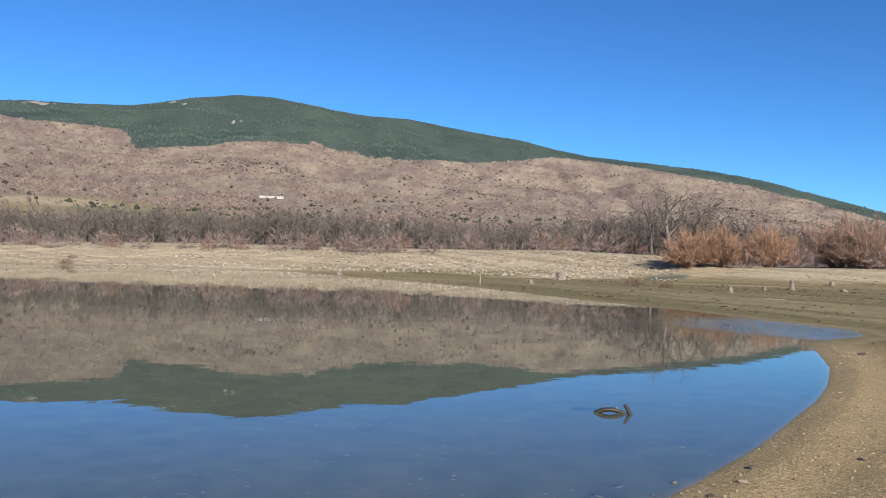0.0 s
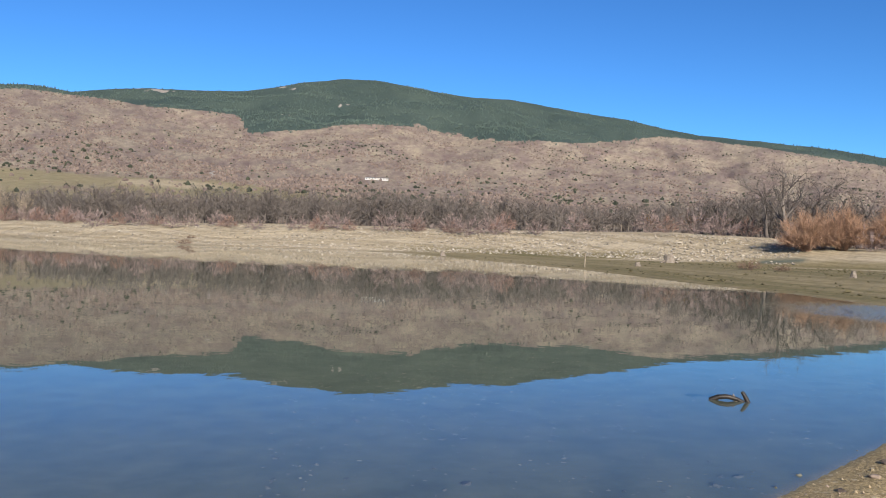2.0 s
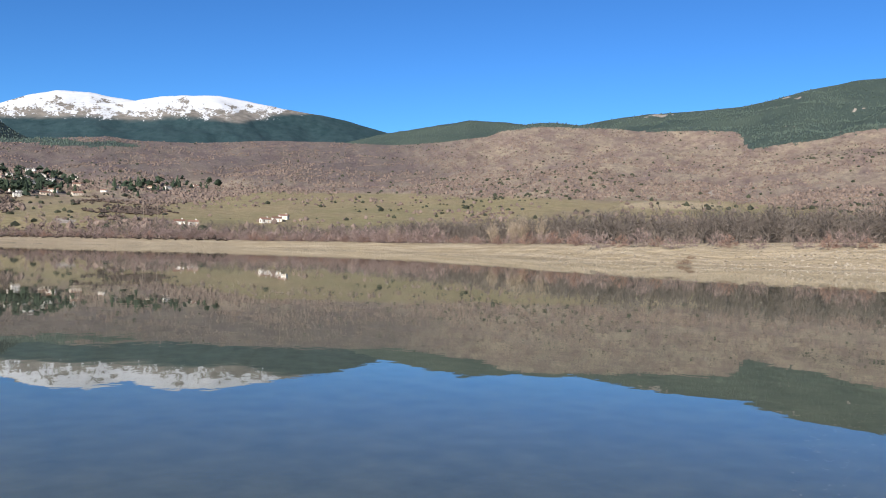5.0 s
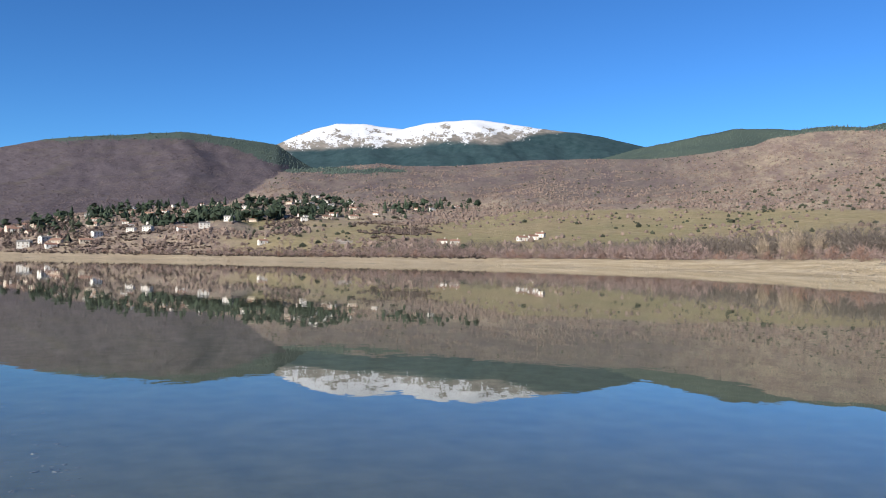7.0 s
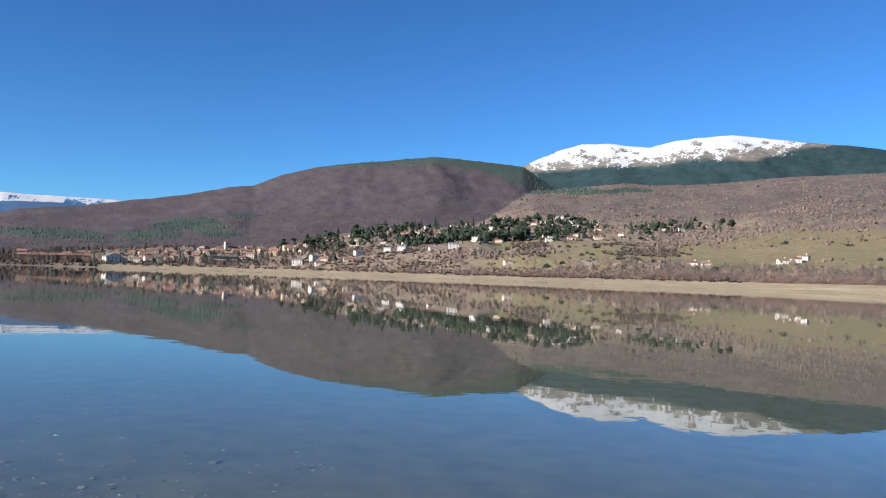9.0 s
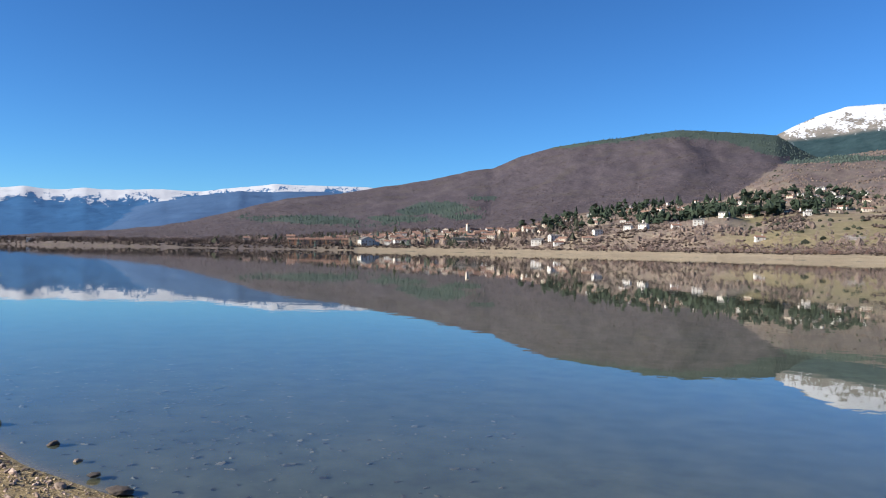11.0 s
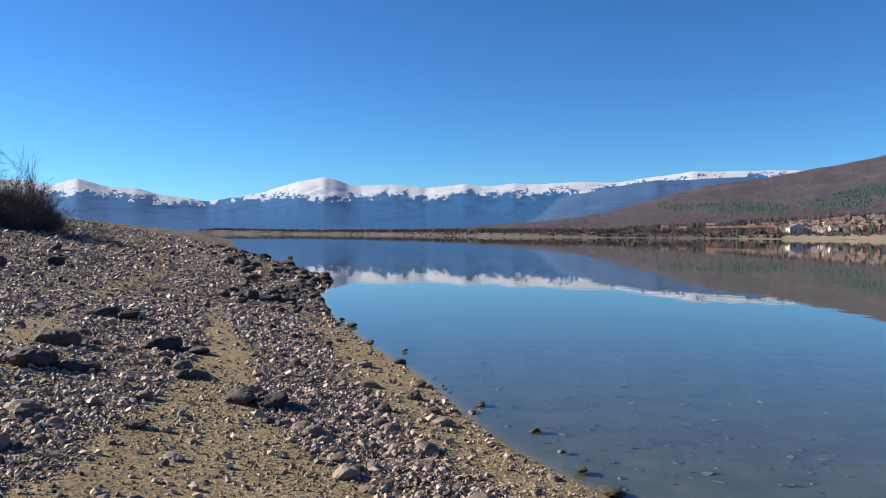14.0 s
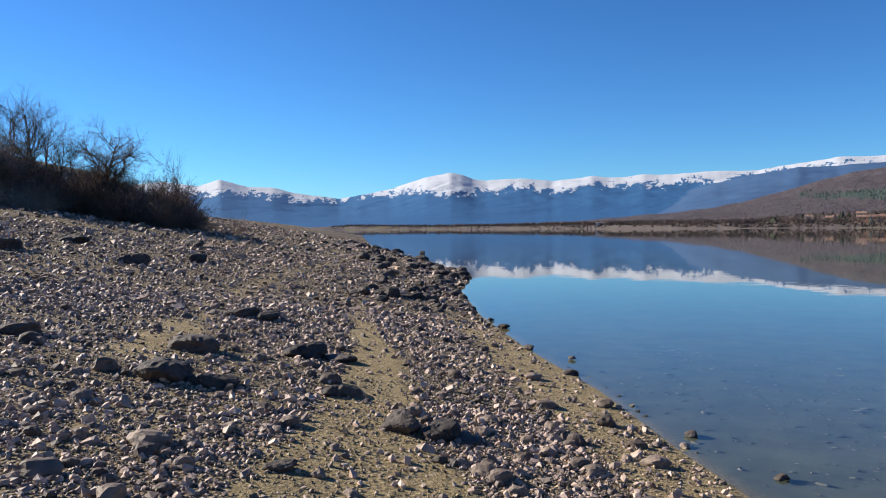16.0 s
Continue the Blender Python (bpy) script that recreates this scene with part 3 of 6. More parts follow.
# ---- far mountains behind everything ----
def far_range(name, keys, lo, hi, label):
    b = np.arange(lo, hi, 0.16)
    rr = np.unique(np.concatenate([np.linspace(2300, 4750, 90), [FAR_HILLS[k][0] for k in keys]]))
    x, y, faces = polar(b, rr, False)
    r, a = np.hypot(x, y), np.degrees(np.arctan2(-x, y))
    a = np.where(a < -100, a + 360, a)
    z, spur = np.full(len(x), -20.0), np.zeros(len(x))
    for k in keys:
        h = hill(k, FAR_HILLS, a, r, 1.0)
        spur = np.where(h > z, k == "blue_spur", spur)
        z = np.maximum(z, h)
    el = np.degrees(np.arctan2(z - EYE, r))
    line = at("40:11 50:9.6 54:9.25 57.5:8.45 61:8.6 64.5:8.1 67:8.1 72:7.7 80:7 95:4.2 99:4.1 102:4.05 107.6:3.85 112.5:3.45 115:3.1 118:2.95 122:3.0 125.5:2.65 129:2.95 132:2.5 135:2.65 137.8:2.6 141.8:2.05 145.4:2.3 149.2:2.65 151:2.4 160:2.2", a)
    snow = 0.5 + (el - line + 0.1 * (a > 85) - 0.12) * np.where(a > 85, 0.62, 0.42) - 2.0 * spur
    streak = 0.55 * fbm(a * 1.5 + el * 1.1, el * 1.3, 4, 63) + 0.45 * fbm(a * 5.5 - el * 3.0, el * 3.5, 3, 64)
    snow += np.where(a > 85, 0.62, 0.4) * streak * smooth(0.8, 0.1, np.abs(el - line)) - (a < 80) * 0.3 * smooth(0.1, 0.5, fbm(a * 0.7 + el * 1.6, el * 2.4 - a * 0.5, 4, 65)) - 0.1 * (a < 80)
    scree = (a < 80) * smooth(-0.25, 0.05, el - line + 0.12 * fbm(a, el * 3, 3, 61)) + (a < 54) * smooth(9.05, 9.2, el + 0.1 * fbm(a * 2, el * 3, 3, 62))
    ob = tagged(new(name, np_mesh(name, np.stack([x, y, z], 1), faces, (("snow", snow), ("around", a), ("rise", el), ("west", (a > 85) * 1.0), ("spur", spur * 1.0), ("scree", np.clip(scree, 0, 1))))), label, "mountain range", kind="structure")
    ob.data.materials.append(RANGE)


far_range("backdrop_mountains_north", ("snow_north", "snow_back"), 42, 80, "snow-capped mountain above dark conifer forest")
far_range("backdrop_mountains_west", ("blue_spur", "snow_west"), 88, 188, "distant mountain range, haze-blue below snowy crests")

# ---- water ----
w_a, w_r = np.arange(0, 360, 3.0), np.array([0.001, 4, 12, 40, 120, 400, 1200, 2600])
x, y, faces = polar(w_a, w_r, True)
water = tagged(new("water", np_mesh("water", np.stack([x, y, x * 0], 1), faces)), "calm clear lake mirroring hills and sky", "lake", kind="structure")
water.data.materials.append(WATER)
water.visible_shadow = False


# ---- helpers for things ----
def part(name, me, mat, parent=None, label=""):
    ob = new(name, me)
    if mat is not None and not me.materials:
        me.materials.append(mat)
    ob.parent = parent
    return tagged(ob, label)


def thing(name, label, category, group="", m=None, kind=""):
    ob = tagged(new(name), label, category, group, kind)
    ob.empty_display_size = 0.2
    if m is not None:
        ob.matrix_basis = m
    return ob


def bm_mesh(name, bm, smooth_faces=False):
    me = bpy.data.meshes.new(name)
    for f in bm.faces:
        f.smooth = smooth_faces
    bm.to_mesh(me)
    bm.free()
    return me


def spread_copies(verts, faces, places, scales, turns, jitter=0.0, rng=None):
    """One template put at many places: arrays of points and faces."""
    n, k = len(places), len(verts)
    c, s_ = np.cos(turns)[:, None], np.sin(turns)[:, None]
    v = np.repeat(verts[None], n, 0)
    if jitter:
        v = v * (1 + jitter * rng.uniform(-1, 1, v.shape))
    v = v * scales[:, None, :]
    out = np.stack([v[..., 0] * c - v[..., 1] * s_, v[..., 0] * s_ + v[..., 1] * c, v[..., 2]], -1) + places[:, None, :]
    f = (faces[None] + (np.arange(n) * k)[:, None, None]).reshape(-1, faces.shape[1])
    return out.reshape(-1, 3), f


def join(*sets):
    vs, fs, n = [], [], 0
    for v, f in sets:
        vs.append(v)
        fs.append(f + n)
        n += len(v)
    return np.concatenate(vs), np.concatenate(fs)


def sheet_z(a, r):
    """Height of the ground sheet itself, between its own corners."""
    i = np.clip(np.searchsorted(bearings, a, "right") - 1, 0, len(bearings) - 2)
    j = np.clip(np.searchsorted(rings, r, "right") - 1, 0, len(rings) - 2)
    u, w = (a - bearings[i]) / (bearings[i + 1] - bearings[i]), (r - rings[j]) / (rings[j + 1] - rings[j])
    n = len(rings)
    lo = GROUND_Z[i * n + j] * (1 - u) + GROUND_Z[(i + 1) * n + j] * u
    hi = GROUND_Z[i * n + j + 1] * (1 - u) + GROUND_Z[(i + 1) * n + j + 1] * u
    return lo * (1 - w) + hi * w


def bearing(a, r):
    """The point on the ground at bearing a and distance r."""
    a, r = np.atleast_1d(np.asarray(a, float)), np.atleast_1d(np.asarray(r, float))
    x, y = -r * np.sin(np.radians(a)), r * np.cos(np.radians(a))
    return np.stack([x, y, np.where((r > 60) & (a > -39), sheet_z(a, r), terrain(x, y)[0])], 1)


def on_slope(a, e, near=200.0, far=2900.0):
    """The first point of the land at bearing a that stands e degrees above the eye's level."""
    r = np.geomspace(near, far, 400)
    p = bearing(np.full(400, a), r)
    rise = np.degrees(np.arctan2(p[:, 2] - EYE, r))
    k = np.argmax(rise >= e)
    return p[k] if rise[k] >= e else p[np.argmax(rise)]


def shore_top(a):
    """Distance of the top of the far bank."""
    low = np.where(a < 20, np.maximum(at("-60:66 -28:78 -20:84 -10:94 0:104 12:111 20:118", a), at(FAR_D, a)), at(FAR_D, a) + 2)
    return low + 0.9 * at("-60:18 -20:18 -10:26 0:32 30:32 50:42 100:50 145:60", a)


OCTA = (np.array([[1, 0, 0.3], [0, 1, 0.35], [-1, 0, 0.3], [0, -1, 0.25], [0, 0, 1.0], [0, 0, -0.25]], float),
        np.array([[0, 1, 4], [1, 2, 4], [2, 3, 4], [3, 0, 4], [1, 0, 5], [2, 1, 5], [3, 2, 5], [0, 3, 5]]))


def dome_template():
    """A round bush sunk into the slope, widest at mid height."""
    t = np.arange(4) * math.pi / 2
    low = np.stack([0.7 * np.cos(t), 0.7 * np.sin(t), t * 0 - 0.4], 1)
    mid = np.stack([0.95 * np.cos(t + 0.5), 0.95 * np.sin(t + 0.5), t * 0 + 0.5], 1)
    v = np.concatenate([low, mid, [[0, 0, 1.05]]])
    f = [[k, (k + 1) % 4, 4 + k] for k in range(4)] + [[(k + 1) % 4, 4 + (k + 1) % 4, 4 + k] for k in range(4)] + [[4 + k, 4 + (k + 1) % 4, 8] for k in range(4)]
    return v, np.array(f)


def clump_template(rng):
    """A low bush of a few lobes."""
    sets = []
    for k in range(2):
        v = OCTA[0] * rng.uniform(0.6, 0.85) + np.array([*rng.uniform(-0.45, 0.45, 2), rng.uniform(0, 0.3)])
        sets.append((v, OCTA[1]))
    return join(*sets)


def pine_template(tiers=3, sides=6, seed=1):
    """A conifer one metre high, of ragged cones on a trunk."""
    rng = np.random.default_rng(seed)
    sets = []
    t = np.linspace(0, 2 * np.pi, 3, endpoint=False)
    trunk = np.concatenate([np.stack([0.02 * np.cos(t), 0.02 * np.sin(t), t * 0], 1), [[0, 0, 0.9]]])
    sets.append((trunk, np.array([[0, 1, 3], [1, 2, 3], [2, 0, 3]])))
    for k in range(tiers):
        lo, hi = 0.14 + 0.24 * k, 0.58 + 0.42 * (k + 1) / tiers
        w = 0.25 * (1 - 0.24 * k)
        t = np.linspace(0, 2 * np.pi, sides, endpoint=False) + k
        rad = w * rng.uniform(0.65, 1.2, sides)
        ring = np.stack([rad * np.cos(t), rad * np.sin(t), lo + rng.uniform(-0.06, 0.06, sides)], 1)
        v = np.concatenate([ring, [[0, 0, min(hi, 1.0)], [0, 0, lo + 0.08]]])
        f = [[i, (i + 1) % sides, sides] for i in range(sides)] + [[(i + 1) % sides, i, sides + 1] for i in range(sides)]
        sets.append((v, np.array(f)))
    return join(*sets)


def sticks(segments, sides=3):
    """Tapered branches: rows of two end points and two radii."""
    seg = np.asarray(segments, float)
    p, q, r0, r1 = seg[:, :3], seg[:, 3:6], seg[:, 6], seg[:, 7]
    d = q - p
    d /= np.linalg.norm(d, axis=1, keepdims=True) + 1e-9
    up = np.where(np.abs(d[:, 2:3]) > 0.9, [[1.0, 0, 0]], [[0, 0, 1.0]])
    u = np.cross(d, up)
    u /= np.linalg.norm(u, axis=1, keepdims=True)
    w = np.cross(d, u)
    n, vs = len(seg), []
    for end, rad in ((p, r0), (q, r1)):
        for k in range(sides):
            t = 2 * math.pi * k / sides
            vs.append(end + rad[:, None] * (math.cos(t) * u + math.sin(t) * w))
    v = np.stack(vs, 1)
    f = np.array([[k, (k + 1) % sides, sides + (k + 1) % sides, sides + k] for k in range(sides)])
    return v.reshape(-1, 3), (f[None] + (np.arange(n) * 2 * sides)[:, None, None]).reshape(-1, 4)


def ribbons(segments):
    """Thin twigs, each one leaf-thin blade."""
    seg = np.asarray(segments, float)
    p, q, r0, r1 = seg[:, :3], seg[:, 3:6], seg[:, 6], seg[:, 7]
    u = np.cross(q - p, np.random.default_rng(1).normal(0, 1, p.shape))
    u /= np.linalg.norm(u, axis=1, keepdims=True) + 1e-9
    v = np.stack([p - u * r0[:, None], p + u * r0[:, None], q + u * r1[:, None], q - u * r1[:, None]], 1).reshape(-1, 3)
    return v, np.arange(len(v)).reshape(-1, 4)


def grow(rng, height, levels, spread=0.6, lean=0.0, trunk=0.035, up=0.25, first=0.25, twist=0.16, fans=(9, 6, 5, 4)):
    """The limbs of a bare tree: a list of segments for each level."""
    out = [[] for _ in range(levels + 1)]

    def limb(p, d, length, rad, level):
        steps = 5 if level == 0 else 3
        pts, p0 = [], p.copy()
        for k in range(steps):
            d = d + rng.normal(0, twist, 3) + np.array([0, 0, up * 0.25])
            d /= np.linalg.norm(d)
            p1 = p0 + d * length / steps
            ra, rb = rad * (1 - 0.8 * k / steps), rad * (1 - 0.8 * (k + 1) / steps)
            out[level].append((*p0, *p1, ra, rb))
            pts.append((p0, p1, d.copy(), ra))
            p0 = p1
        if level < levels:
            for i in range(fans[level]):
                f = first + (1 - first) * (i + rng.uniform(0, 1)) / fans[level] if level == 0 else rng.uniform(0.2, 1.0)
                k = min(int(f * steps), steps - 1)
                a_, b_, dd, rr = pts[k]
                base = a_ + (b_ - a_) * (f * steps - k)
                side = rng.normal(0, 1, 3)
                side -= side.dot(dd) * dd
                side /= np.linalg.norm(side)
                nd = dd * rng.uniform(0.4, 0.9) + side * spread * rng.uniform(0.7, 1.5)
                nd /= np.linalg.norm(nd)
                limb(base, nd, length * rng.uniform(0.38, 0.62) * (1.15 - 0.45 * f if level == 0 else 1), rr * 0.55, level + 1)

    limb(np.array([0.0, 0, -0.15]), np.array([lean, 0, 1.0]), height, height * trunk, 0)
    return out


def shrub_segments(rng, height, width, stems, twigs, inner=0.2):
    """Many stems from one foot that arch out into a dome, with twigs towards their ends."""
    main, fine = [], []
    for k in range(stems):
        t, c = rng.uniform(0, 2 * np.pi), rng.uniform(0.02, 1.0)
        out = math.sqrt(1 - c * c)
        reach = rng.uniform(0.66, 1.0) ** 0.5 * (1 + 0.12 * math.sin(3 * t + 1) + 0.1 * math.sin(5 * t))
        tip = np.array([math.cos(t) * out * width / 2, math.sin(t) * out * width / 2, 0.12 * height + c * height * 0.88]) * reach + rng.normal(0, 0.02 * height, 3)
        foot = np.array([math.cos(t), math.sin(t), 0]) * width * 0.06 + np.array([0, 0, -0.1])
        mid = foot + (tip - foot) * 0.5 + np.array([math.cos(t) * -0.04 * width, math.sin(t) * -0.04 * width, 0.1 * height]) + rng.normal(0, 0.04 * height, 3)
        rad = height * 0.0042
        main += [(*foot, *mid, rad, rad * 0.6), (*mid, *tip, rad * 0.6, rad * 0.12)]
        for i in range(twigs):
            f = rng.uniform(inner, 1) ** 0.6
            p = foot + (mid - foot) * f * 2 if f < 0.5 else mid + (tip - mid) * (f - 0.5) * 2
            d = (tip - foot) / np.linalg.norm(tip - foot) + rng.normal(0, 0.85, 3) + np.array([0, 0, 0.2])
            fine.append((*p, *(p + d * height * rng.uniform(0.06, 0.15)), rad * 0.45, rad * 0.06))
    return main, fine


def twig_mesh(name, segments, sides=3):
    v, f = sticks(segments, sides)
    return np_mesh(name, v, f)


# ---- more materials ----
WILLOW = plain("orange_willow_twigs", (0.164, 0.098, 0.064), (0.445, 0.277, 0.183), 0.6, spread="island")
REDTWIG = plain("red_brown_twigs", (0.125, 0.076, 0.062), (0.296, 0.191, 0.152), 0.6, spread="island")
TANTWIG = plain("tan_willow_twigs", (0.156, 0.105, 0.082), (0.406, 0.273, 0.207), 0.6, spread="island")
GREYTWIG = plain("purple_grey_twigs", (0.117, 0.084, 0.078), (0.304, 0.23, 0.211), 0.6, spread="island")
PALETWIG = plain("pale_twigs", (0.187, 0.148, 0.109), (0.39, 0.32, 0.242), 0.6, spread="island")
DARKTWIG = plain("dark_twigs", (0.07, 0.048, 0.037), (0.25, 0.17, 0.122), 0.9, spread="island")
BARK_DARK = plain("dark_bark", (0.05, 0.04, 0.034), (0.14, 0.11, 0.09), 4.0, bump_size=0.01)
DRY_LEAF = plain("dry_oak_leaves", (0.156, 0.086, 0.039), (0.328, 0.203, 0.094), 0.6, spread="island")
DRYGRASS = plain("dry_grass", (0.203, 0.156, 0.086), (0.429, 0.351, 0.218), 1.5, spread="island")
rng = np.random.default_rng(11)

# ---- hillside growth ----
def sample(n, lo, hi, near, far):
    a, r = rng.uniform(lo, hi, n), np.exp(rng.uniform(math.log(near), math.log(far), n))
    x, y = -r * np.sin(np.radians(a)), r * np.cos(np.radians(a))
    z, a, r, s, which = terrain(x, y)
    z = sheet_z(a, r)
    return x, y, z, a, r, s, which, np.degrees(np.arctan2(z - EYE, r))


class cover:
    """Land cover looked up from the ground's own layers by nearest ring and bearing."""
    nr = len(rings)

    @staticmethod
    def read(values, a, r):
        i = np.clip(np.searchsorted(bearings, a), 0, len(bearings) - 1)
        j = np.clip(np.searchsorted(rings, r), 0, cover.nr - 1)
        return values[i * cover.nr + j]


def stuff(name, label, category, v, f, mat):
    ob = tagged(new(name, np_mesh(name, v, f, smooth_faces=False)), label, category, kind="stuff")
    ob.data.materials.append(mat)
    return ob


px, py, pz, pa, pr, ps, pw, pe = sample(156000, -38, 110, 420, 3300)
thin = smooth(-0.45, 0.0, fbm(px * 0.007, py * 0.007, 4, 73))
keep = rng.uniform(0, 1, len(px)) < cover.read(pine, pa, pr) * (0.3 + 0.7 * thin) * (1 - cover.read(rocky, pa, pr))
tv, tf = pine_template(1, 5, 3)
n = keep.sum()
h = rng.uniform(3.2, 6.5, n)
v, f = spread_copies(tv, tf, np.stack([px, py, pz - 0.5], 1)[keep], np.stack([h * rng.uniform(1.3, 2.1, n)] * 2 + [h], 1), rng.uniform(0, 6.3, n), 0.15, rng)
stuff("pine_forest", "dark green pine forest covering the upper hills", "forest", v, f, PINE)

px, py, pz, pa, pr, ps, pw, pe = sample(100000, -38, 90, 300, 2600)
dens = (1 - cover.read(pine, pa, pr)) * (1 - 0.85 * cover.read(grass, pa, pr)) * (ps > 60) * smooth(-0.35, 0.4, fbm(px * 0.012, py * 0.012, 4, 77))
keep = (rng.uniform(0, 1, len(px)) < dens) & (pw > 0) & (pw != names.index("purple"))
tv, tf = clump_template(np.random.default_rng(4))
n = keep.sum()
w = rng.uniform(0.8, 2.3, n)
v, f = spread_copies(*dome_template(), np.stack([px, py, pz], 1)[keep], np.stack([w * 1.1, w, w * rng.uniform(0.9, 1.4, n)], 1), rng.uniform(0, 6.3, n), 0.3, rng)
stuff("hillside_scrub", "leafless brown scrub oak on the hillsides", "scrub", v, f, SCRUB)

px, py, pz, pa, pr, ps, pw, pe = sample(60000, -34, 75, 330, 2600)
patch = 0.12 + smooth(0.0, 0.5, fbm(px * 0.006, py * 0.006, 4, 91))
keep = (rng.uniform(0, 1, len(px)) < 0.36 * patch * (1 - cover.read(pine, pa, pr)) * (1 - 0.7 * cover.read(grass, pa, pr)) * at("-34:1.8 0:1.6 12:1.1 30:0.8 50:0.7 75:0.3", pa)) & (pw > 0)
n = keep.sum()
w = np.clip(rng.lognormal(math.log(1.35), 0.42, n), 0.7, 3.2)
v, f = spread_copies(*dome_template(), np.stack([px, py, pz], 1)[keep], np.stack([w, w, w * rng.uniform(0.8, 1.3, n)], 1), rng.uniform(0, 6.3, n), 0.3, rng)
stuff("evergreen_bushes", "scattered dark evergreen bushes on the slopes", "bush", v, f, OAKLET)

px, py, pz, pa, pr, ps, pw, pe = sample(62000, 60, 118, 900, 2700)
dens = (1 - cover.read(pine, pa, pr)) * smooth(-0.4, 0.3, fbm(px * 0.008 + pe * 0.6, py * 0.008, 4, 79))
keep = (rng.uniform(0, 1, len(px)) < dens) & (pw == names.index("purple"))
n = keep.sum()
w = rng.uniform(1.0, 2.3, n)
v, f = spread_copies(*dome_template(), np.stack([px, py, pz - 0.3], 1)[keep], np.stack([w * 1.3, w * 1.3, w * rng.uniform(0.4, 0.8, n)], 1), rng.uniform(0, 6.3, n), 0.3, rng)
stuff("hillside_oakwood", "leafless purple-brown oak scrub on the dark hill", "scrub", v, f, plain("purple_scrub", (0.055, 0.045, 0.048), (0.126, 0.102, 0.107), 0.02, spread="island", share=0.45))

# dark bushes in the gullies below the houses
px, py, pz, pa, pr, ps, pw, pe = sample(30000, 59, 90, 430, 900)
dens = np.maximum(smooth(1.2, 0.6, np.hypot((pa - 64.6) / 3.0, (pe - 2.3) / 0.9)), np.maximum(smooth(1.2, 0.6, np.hypot((pa - 72.3) / 1.4, (pe - 2.3) / 0.9)), 0.8 * smooth(1.2, 0.6, np.hypot((pa - 84) / 6, (pe - 1.2) / 0.9))))
keep = rng.uniform(0, 1, len(px)) < 0.45 * dens * smooth(-0.3, 0.3, fbm(px * 0.03, py * 0.03, 3, 97))
n = keep.sum()
w = rng.uniform(1.0, 2.6, n)
v, f = spread_copies(tv, tf, np.stack([px, py, pz], 1)[keep], np.stack([w, w, w * rng.uniform(0.7, 1.2, n)], 1), rng.uniform(0, 6.3, n), 0.3, rng)
stuff("gully_scrub", "dark bare bushes in the gullies below the houses", "scrub", v, f, plain("gully_scrub", (0.035, 0.028, 0.025), (0.117, 0.086, 0.070), 0.3, spread="island"))

# pines among the houses on the hillside
px, py, pz, pa, pr, ps, pw, pe = sample(30000, 58, 90, 480, 1060)
foot = at("66:3.4 68:2.9 72:2.75 74:2.5 76:2.25 80:2.0 84:1.8 87:1.5 90:1.4", pa)
zone = smooth(-0.12, 0.12, pe - foot + 0.25 * fbm(pa * 1.2, pe, 3, 94)) * smooth(66, 67.5, pa) * smooth(91, 88, pa)
zone = np.maximum(zone, np.maximum(0.9 * smooth(1.2, 0.7, np.hypot((pa - 60.3) / 1.9, (pe - 3.85) / 0.45)), 0.5 * smooth(1.1, 0.7, np.hypot((pa - 63.5) / 2.6, (pe - 3.5) / 0.6))))
keep = rng.uniform(0, 1, len(px)) < 0.12 * zone * np.maximum(0.08, smooth(-0.2, 0.25, fbm(px * 0.02, py * 0.02, 4, 95)))
tv, tf = pine_template(3, 7, 5)
n = keep.sum()
h = rng.uniform(4.5, 12, n)
where, slim = np.stack([px, py, pz - 0.3], 1)[keep], rng.uniform(0, 1, n) < 0.4
lobes = [(OCTA[0] * w_ + q_, OCTA[1]) for w_, q_ in ((0.24, [0.1, 0.05, 0.66]), (0.25, [-0.12, 0.08, 0.5]), (0.22, [0.02, -0.14, 0.56]), (0.2, [0.0, 0.0, 0.8]))]
round_v, round_f = join((np.array([[-0.03, 0, 0], [0.03, 0, 0], [0, 0.04, 0], [0, 0, 0.6]]), np.array([[0, 1, 3], [1, 2, 3], [2, 0, 3]])), *lobes)
v, f = join(*[spread_copies(a_, b_, where[m_], (h[:, None] * np.stack([rng.uniform(0.9, 1.7, n)] * 2 + [np.ones(n)], 1))[m_], rng.uniform(0, 6.3, m_.sum()), 0.3, rng) for a_, b_, m_ in ((tv, tf, slim), (round_v, round_f, ~slim))])
stuff("garden_pines", "dense dark pines between the hillside houses", "pine trees", v, f, plain("garden_pine", (0.008, 0.016, 0.011), (0.039, 0.056, 0.033), 0.02, spread="island"))

# ---- woods of bare trees behind the far shore ----
def bare_template(seed, levels=2, thick=1.0):
    g = np.random.default_rng(seed)
    t = grow(g, 1.0, levels, 0.75, 0.0, 0.022, 0.5, 0.22, 0.13, (10, 7, 4))
    last = t[2]
    whole = [(*last[k][:3], *last[k + 2][3:6], 0.0055 * thick, 0.0015 * thick) for k in range(0, len(last), 3)]
    low = [q for q in t[1]]
    v, f = join(sticks(t[0], 3), ribbons([(*q[:6], q[6] * 1.2 * thick, q[7] * 1.2 * thick) for q in low]), ribbons(whole))
    v[:, 2] /= v[:, 2].max()
    return v, f


